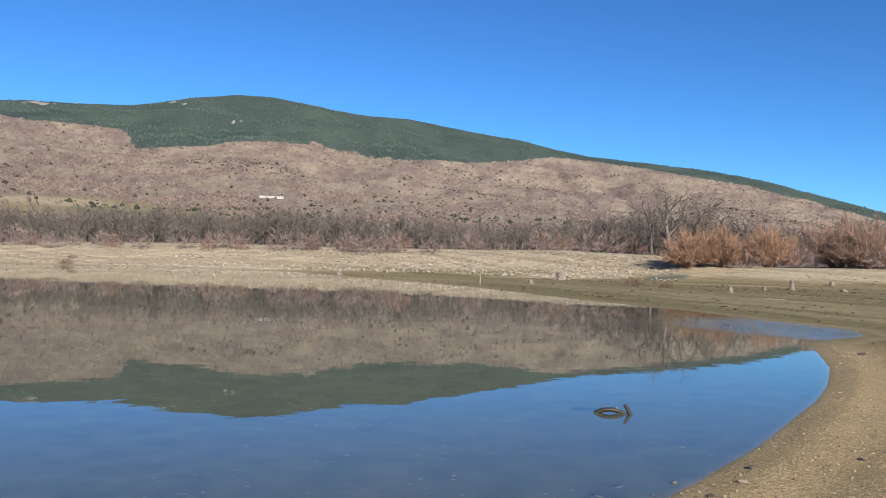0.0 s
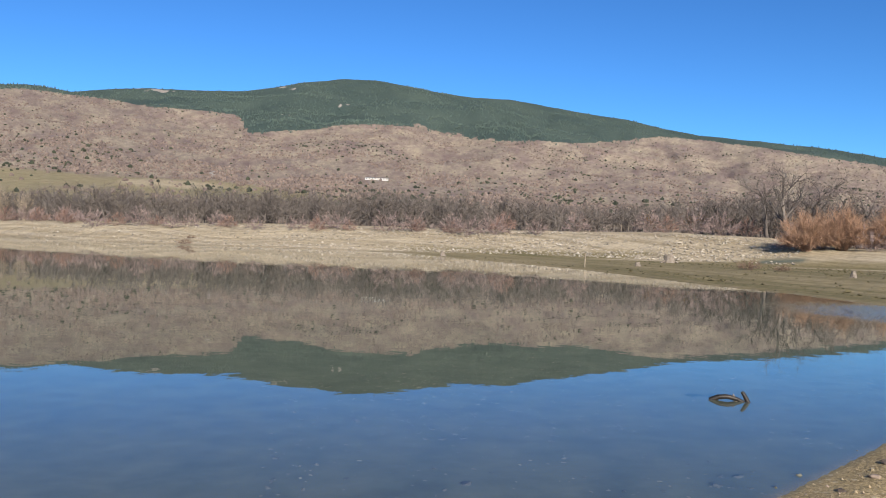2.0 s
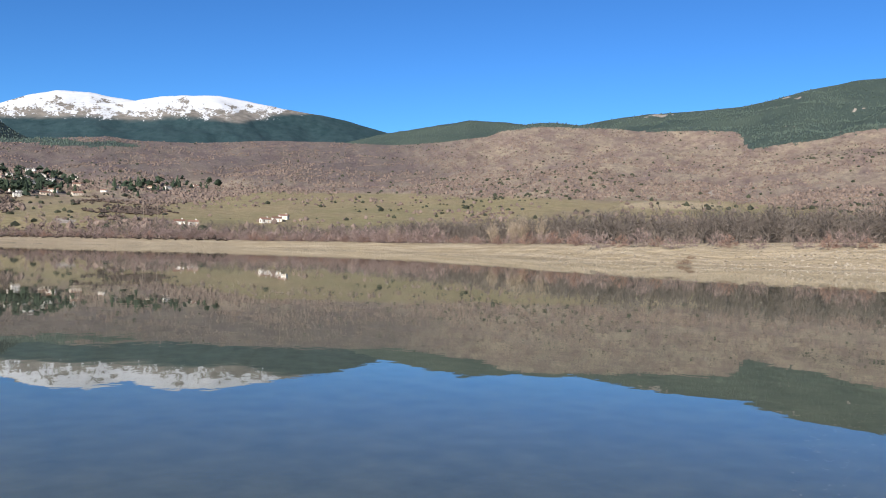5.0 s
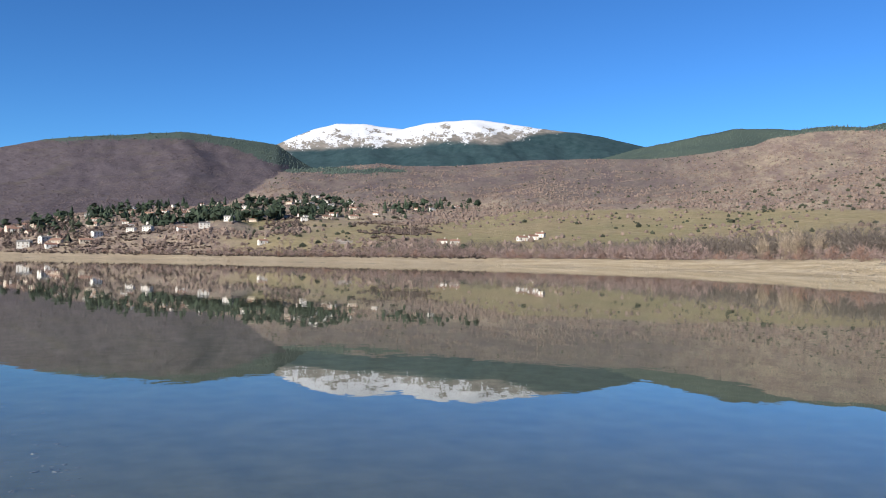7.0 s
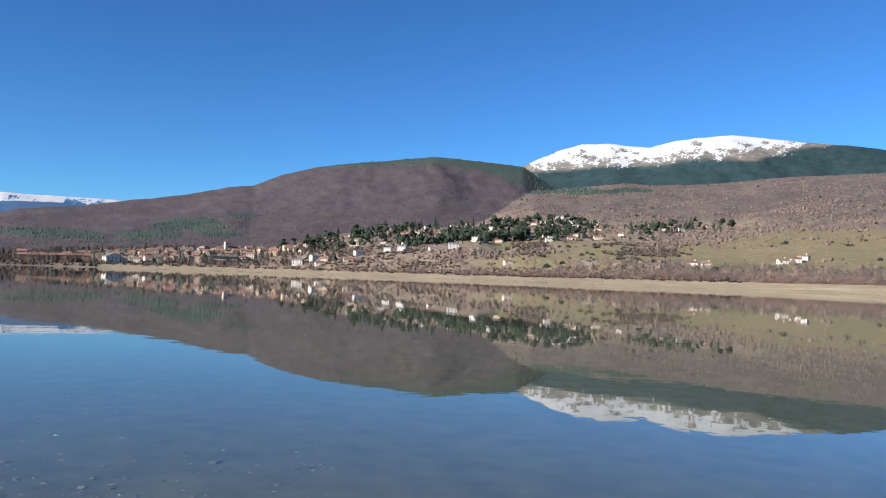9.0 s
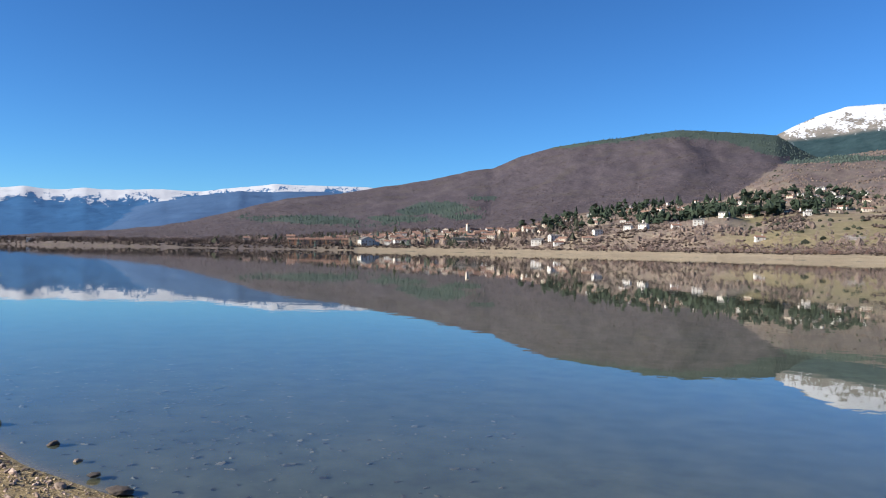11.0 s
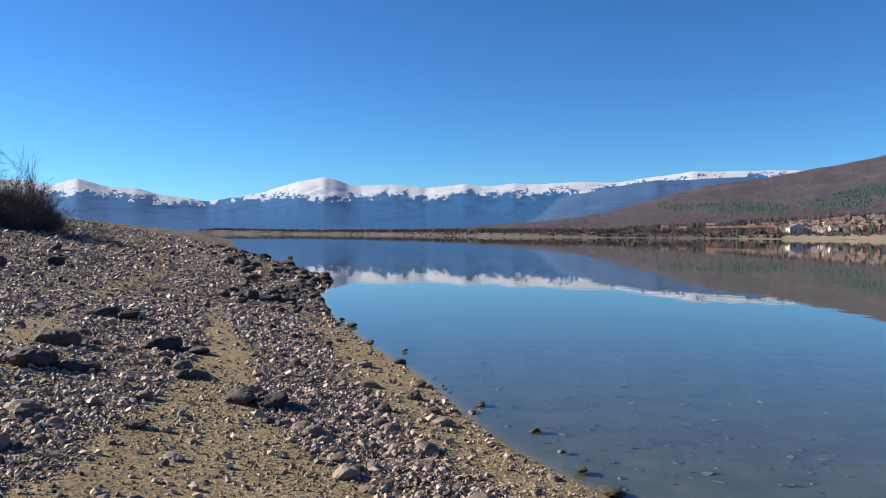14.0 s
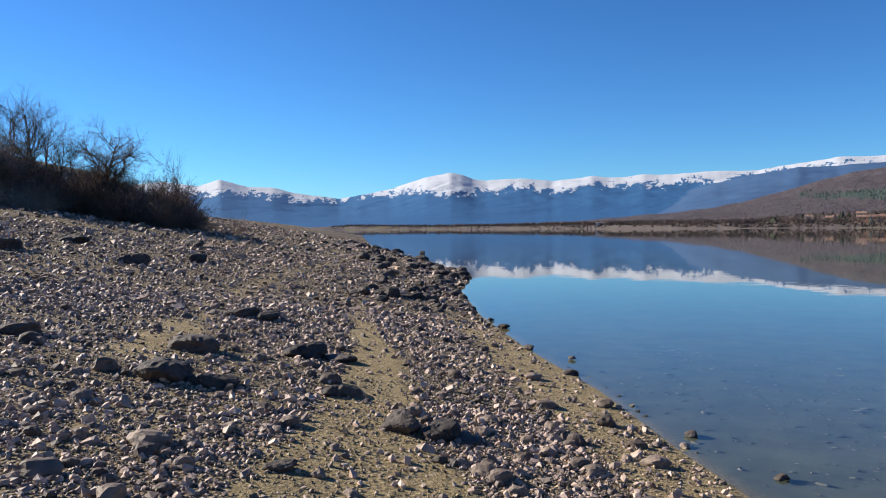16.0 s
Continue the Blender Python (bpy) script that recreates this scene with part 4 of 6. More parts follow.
sets = []
for seed in range(8):
    tv, tf = bare_template(seed, 2, 1.25)
    m_ = 260
    a = rng.uniform(-40, 66, m_)
    r0 = at(FAR_D, a) * (a > 20) + at("-40:88 -28:104 -20:110 -10:130 0:142 12:150 20:152", a) * (a <= 20)
    r = r0 + np.where(a > 20, at("20:36 45:48 66:60", a), 0) + 6 + rng.uniform(0, 1, m_) ** 1.2 * at("-40:90 -10:120 10:110 40:100 60:60 66:50", a)
    p = bearing(a, r)
    h = rng.uniform(6.5, 9.2, m_) * at("-40:0.75 -20:0.8 -17:0.95 -10:0.85 -3:0.75 4:0.95 30:1.0 46:1.05 56:0.7 66:0.55", a)
    sets.append(spread_copies(tv, tf, p - [0, 0, 0.2], np.stack([h * 0.95, h * 0.95, h], 1), rng.uniform(0, 6.3, m_)))
v, f = join(*sets)
stuff("bare_woods", "leafless grey oak and poplar woods along the shore", "woods", v, f, BARK_GREY)

sets = []
for seed in range(4):
    tv, tf = bare_template(20 + seed, 2, 2.2)
    m_ = 80
    a = rng.uniform(62, 140, m_)
    r = shore_top(a) + rng.uniform(0, 1, m_) * 90
    p = bearing(a, r)
    h = rng.uniform(3.5, 7.5, m_) * at("62:0.9 85:0.9 100:1.1 110:1.4 120:1.2 132:1.2", a)
    sets.append(spread_copies(tv, tf, p - [0, 0, 0.2], np.stack([h, h, h], 1), rng.uniform(0, 6.3, m_)))
v, f = join(*sets)
stuff("shore_trees", "sparse bare trees along the far western shore", "trees", v, f, GREYTWIG)


# brushy woods of the western shore and round the village
def brush_template(seed, blades=22):
    g = np.random.default_rng(seed)
    seg = [(0, 0, -0.05, 0, 0, 0.6, 0.03, 0.015)]
    for k in range(blades):
        t, c = g.uniform(0, 6.3), g.uniform(0.15, 1.0)
        z0 = g.uniform(0.05, 0.55)
        out = 0.42 * math.sqrt(1 - c * c) + 0.05
        seg.append((0, 0, z0, out * math.cos(t), out * math.sin(t), min(1.0, z0 + 0.55 * c + 0.1), 0.045, 0.012))
    return ribbons(seg)


sets = []
for seed in range(6):
    tv, tf = brush_template(50 + seed)
    a = np.concatenate([rng.uniform(101, 141, 420), rng.uniform(86, 112, 150)])
    deep = np.where(np.arange(570) < 420, rng.uniform(0, 1, 570) * 170, rng.uniform(20, 300, 570))
    p = bearing(a, shore_top(a) + deep)
    h = rng.uniform(3.0, 7.5, 570) * np.where(np.arange(570) < 420, at("101:0.9 112:0.85 120:0.9 130:0.95 136:0.9 141:0.8", a), 1.0)
    sets.append(spread_copies(tv, tf, p, np.stack([h, h, h], 1), rng.uniform(0, 6.3, 570)))
v, f = join(*sets)
stuff("shore_brushwood", "purple-brown leafless brushwood on the western shore", "woods", v, f, plain("brushwood", (0.043, 0.033, 0.031), (0.156, 0.119, 0.105), 0.05, spread="island"))

# dark evergreens round the village
n = 220
a = np.concatenate([rng.uniform(86, 112, 160), rng.normal(107.5, 0.8, 30), rng.normal(94.9, 0.5, 30)])
p = bearing(a, shore_top(a) + np.concatenate([rng.uniform(15, 300, 160), rng.uniform(20, 90, 60)]))
h = rng.uniform(3.5, 9.0, n)
tv, tf = pine_template(3, 6, 8)
v, f = spread_copies(tv, tf, p - [0, 0, 0.2], np.stack([h * rng.uniform(0.9, 2.2, n)] * 2 + [h], 1), rng.uniform(0, 6.3, n), 0.3, rng)
stuff("village_evergreens", "dark evergreen trees between the village houses", "trees", v, f, OAKLET)

a = np.concatenate([rng.uniform(58, 100, 1500), rng.uniform(98, 142, 3600)])
r = shore_top(a) + np.where(a > 102, rng.uniform(-0.4, 1, len(a)), rng.uniform(-0.15, 1, len(a))) * at("58:50 90:60 110:120 142:200", a)
dry = shore_distance(-r * np.sin(np.radians(a)), r * np.cos(np.radians(a))) > 12
a, r = a[dry], r[dry]
p = bearing(a, r)
w = rng.uniform(0.45, 1.3, len(a)) * at("58:0.9 90:1.1 100:1.3 125:1.5 142:1.8", a)
tv, tf = clump_template(np.random.default_rng(9))
v, f = spread_copies(tv, tf, p, np.stack([w * 1.2, w * 1.2, w * rng.uniform(0.7, 1.6, len(a))], 1), rng.uniform(0, 6.3, len(a)), 0.45, rng)
stuff("shore_scrub", "dark brown bare scrub along the far western shore", "scrub", v, f, plain("shore_scrub", (0.035, 0.028, 0.025), (0.117, 0.087, 0.070), 0.05, spread="island"))


# ---- shrubs along the far shore, each a thing ----
def shrub_kind(name, label, mat, seed, height, width, stems=90, twigs=7, group="", thick=2.6, inner=0.2):
    g = np.random.default_rng(seed)
    main, fine = shrub_segments(g, height, width, stems, twigs, inner)
    ob = thing(name, label, "shrub", group)
    part("framework", twig_mesh("framework", main), mat, ob)
    part("crown", np_mesh("crown", *ribbons([(*q[:6], q[6] * thick, q[7] * thick) for q in fine])), mat, ob)
    return ob


def scatter_copies(first, places, rng, lo=0.8, hi=1.2, fresh=True):
    """The first one at the first place, copies at the others; all copies where it stands already."""
    for k, p in enumerate(places):
        m = Matrix.Translation(p) @ Matrix.Rotation(rng.uniform(0, 6.28), 4, "Z") @ Matrix.Scale(rng.uniform(lo, hi), 4)
        if k == 0 and fresh:
            first.matrix_basis = m
        else:
            ob = copy_thing(first, Matrix())
            ob.matrix_basis = m


def row(lo, hi, n, shift=0.0, deep=10.0):
    a = np.linspace(lo, hi, n) + rng.uniform(-0.5, 0.5, n) * (hi - lo) / n
    return bearing(a, shore_top(a) + shift + rng.uniform(0, deep, n))


k1 = shrub_kind("willow_shrub", "large orange-twigged bare willow shrub on the shore", WILLOW, 31, 4.6, 6.6, 150, 55, "willows by the mudflat", 2.0)
scatter_copies(k1, bearing([-16.4, -18.5, -21.6], [100, 101, 102]), rng, 0.9, 1.05)
k2 = shrub_kind("willow_shrub", "broad russet bare willow shrub behind the mudflat", TANTWIG, 32, 4.6, 7.0, 150, 55, "willows by the mudflat", 2.0)
scatter_copies(k2, bearing([-25.6, -27.3, -29.0, -30.8, -32.6], [106, 104, 107, 105, 107]), rng, 1.05, 1.3)
k3 = shrub_kind("willow_shrub", "purple-grey leafless willow shrub on the bank", GREYTWIG, 33, 2.7, 4.4, 40, 15, "shrubs along the bank", 6.5, 0.4)
scatter_copies(k3, np.concatenate([row(-15, -2, 5), row(2, 32, 15, -8, 5), row(32, 66, 40), row(66, 96, 30), bearing([-20.2, -23.4, -23.9, -28.2], [100, 101, 103, 99])]), rng, 0.75, 1.3)
k4 = shrub_kind("willow_shrub", "red-brown leafless willow shrub on the bank", REDTWIG, 34, 2.4, 3.8, 40, 15, "shrubs along the bank", 6.0, 0.4)
scatter_copies(k4, np.concatenate([row(3, 34, 9, -8, 6), row(34, 70, 26), row(-13, 2, 3)]), rng, 0.7, 1.3)
scatter_copies(k3, np.concatenate([row(44, 86, 44, 4, 14), row(48, 72, 16, 16, 20)]), rng, 1.15, 1.9, False)
scatter_copies(k3, np.concatenate([row(43, 62, 30, 2, 26), row(60, 76, 14, 4, 30)]), rng, 1.7, 2.5, False)
scatter_copies(k4, row(46, 84, 22, 0, 16), rng, 1.0, 1.7, False)
k5 = shrub_kind("dry_shrub", "small dark brown bare shrub above the shore", DARKTWIG, 35, 2.0, 3.4, 60, 8, "dark shrubs by the village")
scatter_copies(k5, np.concatenate([row(70, 112, 40, -6, 14), row(100, 130, 16, 10, 30)]), rng, 0.6, 1.3)
k6 = shrub_kind("pale_poplar", "pale straw-coloured young poplars standing together", PALETWIG, 36, 8.0, 4.4, 60, 12, "pale poplars")
scatter_copies(k6, bearing([37.9, 37.2, 35.8, 46.5, 39.3], [215, 212, 205, 300, 228]), rng, 0.7, 1.0)


# ---- single trees ----
def bare_tree(name, label, seed, height, levels, mat, bark, m, group="", **how):
    g = np.random.default_rng(seed)
    t = grow(g, height, levels, **how)
    ob = thing(name, label, "tree", group, m)
    part("trunk", twig_mesh("trunk", t[0], 6), bark, ob)
    part("limb_framework", twig_mesh("limb_framework", t[1] + t[2], 4), bark, ob)
    if levels > 2:
        part("crown", twig_mesh("crown", [q for lev in t[3:] for q in lev], 3), mat, ob, "fine bare twigs")
    return ob


def stand(a, r, drop=0.1, turn=0.0):
    p = bearing(a, r)[0]
    return Matrix.Translation((p[0], p[1], p[2] - drop)) @ Matrix.Rotation(turn, 4, "Z")


for k, (a, r, h) in enumerate(((-15.3, 116, 9.5), (-16.8, 122, 8.8), (-18.6, 120, 8.0), (-7.9, 150, 6.5), (-14.0, 124, 8.2), (-20.5, 121, 7.5))):
    bare_tree("bare_tree", "leafless grey tree behind the shore shrubs", 60 + k, h, 3, BARK_GREY, BARK_GREY, stand(a, r), "grey trees", spread=0.8, fans=(10, 7, 5, 4))
for k, (a, r) in enumerate(((-9.0, 143), (-9.8, 144), (-11.3, 142), (-12.4, 142), (-6.4, 145))):
    t = bare_tree("young_oak", "small oak keeping its dry brown leaves", 80 + k, 3.2, 2, BARK_GREY, BARK_GREY, stand(a, r), "young oaks", spread=0.8)
    g = np.random.default_rng(90 + k)
    c = g.normal(0, 1, (260, 3)) * [0.55, 0.55, 0.5] + [0, 0, 2.2]
    v, f = spread_copies(np.array([[-0.1, 0, 0], [0.1, 0, 0.02], [0, 0.12, 0.1], [0, -0.08, 0.1]]), np.array([[0, 1, 2], [0, 3, 1]]), c, g.uniform(0.6, 1.5, (260, 3)), g.uniform(0, 6.3, 260))
    part("foliage", np_mesh("foliage", v, f), DRY_LEAF, t, "dry brown leaves")

# trees and thicket on the near bank
for k, (a, r, h, sp) in enumerate(((164.4, 53, 3.6, 0.6), (163.2, 54, 3.2, 0.6), (161.8, 55, 3.7, 0.5), (161.1, 52, 3.9, 0.45), (160.6, 54, 4.4, 0.45), (160.1, 55, 4.0, 0.45), (159.4, 53, 3.6, 0.5), (158.6, 53, 3.5, 0.55), (165.9, 52, 4.0, 0.6), (155.4, 53, 2.3, 0.7), (154.6, 52, 1.9, 0.7))):
    bare_tree("bank_tree", "tall slender bare tree on the shore bank", 110 + k, h, 3, DARKTWIG, BARK_DARK, stand(a, r, 0.1, k), "trees on the bank", spread=sp, trunk=0.017, up=0.3, twist=0.11, first=0.2, fans=(17, 9, 6, 4))
bare_tree("bank_oak", "spreading leafless oak on the shore bank", 131, 4.2, 3, DARKTWIG, BARK_DARK, stand(156.8, 49), "trees on the bank", spread=0.9, trunk=0.036, up=0.16, first=0.2, twist=0.1, fans=(22, 14, 9, 4))
bare_tree("bank_sapling", "thin upright bare sapling at the water's edge", 132, 4.3, 2, DARKTWIG, BARK_DARK, stand(152.1, 52), "saplings", spread=0.35, trunk=0.009, up=0.6, fans=(16, 6, 4))
bare_tree("bank_sapling", "thin upright bare sapling at the water's edge", 133, 3.0, 2, DARKTWIG, BARK_DARK, stand(153.8, 52), "saplings", spread=0.35, trunk=0.009, up=0.6, fans=(14, 6, 4))
bare_tree("bank_sapling", "thin upright bare sapling at the water's edge", 134, 2.8, 2, DARKTWIG, BARK_DARK, stand(153.2, 54), "saplings", spread=0.35, trunk=0.009, up=0.6, fans=(14, 6, 4))
k7 = shrub_kind("thicket_bush", "dense dark bare thicket bush on the bank", DARKTWIG, 37, 2.6, 3.6, 80, 10, "thicket on the bank", 2.0)
ta = np.concatenate([rng.uniform(152.0, 172, 60), rng.uniform(154, 172, 40), rng.uniform(151, 158, 36)])
tr = np.concatenate([rng.uniform(46, 53, 60), rng.uniform(51, 64, 40), rng.uniform(44, 62, 36)])
scatter_copies(k7, bearing(ta, tr), rng, 0.4, 0.85)
scatter_copies(k7, bearing(rng.uniform(152, 157.5, 14), rng.uniform(47, 54, 14)), rng, 0.85, 1.15, False)
k71 = shrub_kind("thicket_bush", "reddish brown bare thicket bush on the bank", REDTWIG, 41, 2.4, 3.0, 120, 9, "thicket on the bank")
scatter_copies(k71, bearing(np.concatenate([rng.uniform(151, 156, 8), rng.uniform(153, 170, 14)]), rng.uniform(46, 58, 22)), rng, 0.5, 0.95)
OLIVE = plain("olive_leaves", (0.045, 0.05, 0.02), (0.13, 0.13, 0.055), 0.9, spread="island")
k72 = shrub_kind("broom_bush", "olive green broom bush in the thicket", OLIVE, 42, 1.8, 2.6, 150, 12, "broom on the bank")
scatter_copies(k72, bearing(rng.uniform(155, 170, 9), rng.uniform(45, 55, 9)), rng, 0.5, 0.9)
k8 = shrub_kind("dry_bush", "pale brown dry grassy bush at the foot of the bank", PALETWIG, 38, 1.2, 2.4, 120, 9, "dry bushes on the bank")
scatter_copies(k8, bearing([161.4, 160.2, 151.4, 150.6, 162.8, 148.4, 163.6, 164.4], [42, 43, 50, 52, 41, 55, 42, 41]), rng, 0.6, 1.1)
k81 = shrub_kind("tall_bush", "large brown leafless bush leaning over the beach", TANTWIG, 43, 2.6, 3.2, 110, 12, "brown bushes on the bank", 1.6)
scatter_copies(k81, bearing([163.2, 164.3, 165.4, 162.2, 166.5], [45, 44, 45, 47, 46]), rng, 0.8, 1.15)


# ---- stones ----
def stone_template(seed, points=10):
    """An angular broken stone about one metre long: the hull of a few points."""
    g = np.random.default_rng(seed)
    d = np.arange(points) + 0.5
    t, c = np.pi * (1 + 5 ** 0.5) * d, 1 - 2 * d / points
    p = np.stack([np.cos(t) * np.sqrt(1 - c * c), np.sin(t) * np.sqrt(1 - c * c), c], 1) + g.normal(0, 0.22, (points, 3))
    p *= (0.5 * g.uniform(0.85, 1.1, points) / np.linalg.norm(p, axis=1))[:, None]
    p = p @ np.array(Euler(g.uniform(0, 6.3, 3)).to_matrix()) * np.array([1.12, 0.85, 0.66])
    bm = bmesh.new()
    for q in p:
        bm.verts.new(q)
    hull = bmesh.ops.convex_hull(bm, input=bm.verts)
    bmesh.ops.delete(bm, geom=[e for e in hull["geom_interior"] if isinstance(e, bmesh.types.BMVert)], context="VERTS")
    bm.verts.index_update()
    v = np.array([q.co[:] for q in bm.verts])
    f = np.array([[q.index for q in t.verts] for t in bm.faces])
    bm.free()
    tilt = Euler(g.uniform(-0.8, 0.8, 3)).to_matrix()
    return v @ np.array(tilt), f


def rock_template(seed, level, planes=13):
    """A weathered rock about one metre long: a sphere cut by planes, then roughened."""
    g = np.random.default_rng(seed)
    bm = bmesh.new()
    bmesh.ops.create_icosphere(bm, subdivisions=level, radius=1.0)
    bm.verts.index_update()
    d = np.array([q.co[:] for q in bm.verts])
    f = np.array([[q.index for q in t.verts] for t in bm.faces])
    bm.free()
    n = g.normal(0, 1, (planes, 3))
    n /= np.linalg.norm(n, axis=1)[:, None]
    cut = g.uniform(0.62, 1.0, planes)[None] / np.maximum(d @ n.T, 0.05)
    rad = -np.log(np.exp(-22 * np.minimum(cut, 1.6)).sum(1)) / 22
    q = d * 2.1 + seed
    rad = np.clip(rad, 0.45, 1.1) * (1 + 0.17 * fbm(q[:, 0] + q[:, 2] * 0.7, q[:, 1] - q[:, 2] * 0.6, 4, seed) + 0.11 * fbm(q[:, 0] * 3 - q[:, 2], q[:, 1] * 3 + q[:, 2] * 2, 3, seed + 1))
    v = d * rad[:, None] * 0.58 * np.array([1.15, 0.85, 0.66])
    return v, f


STONE_DARK = plain("dark_stone", (0.020, 0.017, 0.015), (0.125, 0.101, 0.084), 7.0, 0.75, 0.02, "object", detail=7, share=0.35)
STONE_ONE = plain("single_stone", (0.03, 0.023, 0.018), (0.31, 0.235, 0.18), 9.0, 0.65, 0.014, "object", detail=7)
STONE_PALE = plain("pale_cobble", (0.148, 0.125, 0.095), (0.468, 0.413, 0.332), 1.5, 0.9, 0.0, "island")
STONE_WET = plain("wet_pebble", (0.03, 0.03, 0.024), (0.20, 0.185, 0.14), 3.0, 0.4, 0.0, "island")


def ground_at(x, y):
    return terrain(np.atleast_1d(np.asarray(x, float)), np.atleast_1d(np.asarray(y, float)))


sets = []
for lo, hi, n, size, least in ((3.0, 9, 62000, 0.023, 0.011), (7, 17, 74000, 0.031, 0.016), (14, 34, 46000, 0.055, 0.03), (28, 110, 40000, 0.12, 0.07)):
    a, r = rng.uniform(100 if lo < 30 else 128, 178 if lo < 30 else 160, n), np.sqrt(rng.uniform(lo * lo, hi * hi, n))
    x, y = -r * np.sin(np.radians(a)), r * np.cos(np.radians(a))
    z, _, _, s, _ = ground_at(x, y)
    keep = (s > 0.05) & (s < 24) & (rng.uniform(0, 1, n) < (0.72 if lo < 14 else 0.9) * stony(x, y, s))
    x, y, z = x[keep], y[keep], z[keep]
    m_ = len(x)
    w = np.clip(np.exp(rng.normal(math.log(size), 0.6, m_)), least, size * 3.5)
    for t in range(14):
        pick = np.arange(m_) % 14 == t
        tv, tf = stone_template(300 + t, 8 + t % 2 if lo < 14 else 6)
        k = pick.sum()
        scale = w[pick][:, None] * rng.uniform(0.75, 1.35, (k, 3))
        places = np.stack([x, y, z], 1)[pick] + np.stack([np.zeros(k), np.zeros(k), w[pick] * 0.14], 1)
        sets.append(spread_copies(tv, tf, places, scale, rng.uniform(0, 6.3, k), 0.12, rng))
v, f = join(*sets)
stuff("beach_stones", "grey and tan broken stones strewn over the beach", "stones", v, f, STONE)

# pebbles on the sandy spit and under the shallow water
sets = []
for lo, hi, a0, a1, n, size, wet in ((2.6, 26, -80, 10, 12000, 0.017, False), (4.5, 17, -30, 20, 5000, 0.032, True), (4, 15, 85, 140, 3200, 0.042, True)):
    a, r = rng.uniform(a0, a1, n), np.sqrt(rng.uniform(lo * lo, hi * hi, n))
    x, y = -r * np.sin(np.radians(a)), r * np.cos(np.radians(a))
    z, _, _, s, _ = ground_at(x, y)
    keep = (s < -0.1) & (s > -7) if wet else (s > 0.1)
    keep &= rng.uniform(0, 1, n) < 0.35 + smooth(-0.3, 0.4, fbm(x * 0.4, y * 0.4, 3, 207))
    k = keep.sum()
    w = np.clip(np.exp(rng.normal(math.log(size), 0.45, k)), 0.01, 0.12)
    tv, tf = stone_template(330, 8)
    sets.append(((wet), spread_copies(tv, tf, np.stack([x, y, z], 1)[keep] + [[0, 0, 0.004]], w[:, None] * rng.uniform(0.7, 1.3, (k, 3)), rng.uniform(0, 6.3, k), 0.15, rng)))
v, f = join(*[q for wet, q in sets if not wet])
stuff("spit_pebbles", "small pebbles scattered on the sandy spit", "pebbles", v, f, STONE)
v, f = join(*[q for wet, q in sets if wet])
stuff("lakebed_pebbles", "pebbles on the lake bed under shallow water", "pebbles", v, f, STONE_WET)

# coarse grit on the sandy track and along the spit
sets = []
for lo, hi, a0, a1, n, size in ((3.6, 10, 100, 172, 36000, 0.0085), (5.0, 14, -62, -8, 15000, 0.007)):
    a, r = rng.uniform(a0, a1, n), np.sqrt(rng.uniform(lo * lo, hi * hi, n))
    x, y = -r * np.sin(np.radians(a)), r * np.cos(np.radians(a))
    z, _, _, s, _ = ground_at(x, y)
    keep = (s > 0.02) & (rng.uniform(0, 1, n) < 0.25 + 0.75 * smooth(-0.35, 0.35, fbm(x * 1.3, y * 1.3, 3, 209)))
    k = keep.sum()
    w = np.clip(rng.lognormal(math.log(size), 0.45, k), 0.004, 0.018)
    sets.append(spread_copies(OCTA[0], OCTA[1], np.stack([x, y, z], 1)[keep], w[:, None] * rng.uniform(0.6, 1.3, (k, 3)), rng.uniform(0, 6.3, k), 0.35, rng))
v, f = join(*sets)
stuff("beach_grit", "coarse tan grit lying on the sand", "gravel", v, f, plain("grit", (0.07, 0.052, 0.032), (0.44, 0.345, 0.215), 9.0, 0.85, 0.0, "island", share=0.75))

# cobbles on the far bank
n = 17000
a = rng.uniform(-16, 36, n)
start = np.where(a < 20, np.maximum(at("-28:78 -20:84 -10:94 0:104 12:111 20:118", a), at(FAR_D, a)), at(FAR_D, a) + 2)
r = start + 2 + rng.uniform(0, 1, n) * at("-16:16 0:26 36:28", a)
p = bearing(a, r)
keep = rng.uniform(0, 1, n) < smooth(-0.5, 0.3, fbm(p[:, 0] * 0.08, p[:, 1] * 0.25, 3, 211)) * at("-16:0.6 0:1 14:0.9 26:0.35 36:0.2", a)
k = keep.sum()
w = np.clip(rng.lognormal(math.log(0.19), 0.4, k), 0.1, 0.55)
v, f = spread_copies(OCTA[0] * [0.6, 0.6, 0.5], OCTA[1], p[keep], w[:, None] * rng.uniform(0.6, 1.3, (k, 3)), rng.uniform(0, 6.3, k), 0.3, rng)
stuff("bank_cobbles", "pale cobbles covering the far bank", "cobbles", v, f, STONE_PALE)

# tufts and clods on the mudflat
n = 9000
a, r = rng.uniform(-42, 8, n), rng.uniform(24, 92, n)
x, y = -r * np.sin(np.radians(a)), r * np.cos(np.radians(a))
z, _, _, s, _ = ground_at(x, y)
keep = (s > 0.6) & (rng.uniform(0, 1, n) < 0.08 + 0.9 * smooth(0.05, 0.5, fbm(s * 0.35, x * 0.03 + y * 0.03, 3, 221)))
k = keep.sum()
w = np.exp(rng.normal(math.log(0.06), 0.45, k))
v, f = spread_copies(OCTA[0], OCTA[1], np.stack([x, y, z], 1)[keep], np.stack([w, w, w * rng.uniform(0.3, 0.9, k)], 1), rng.uniform(0, 6.3, k), 0.35, rng)
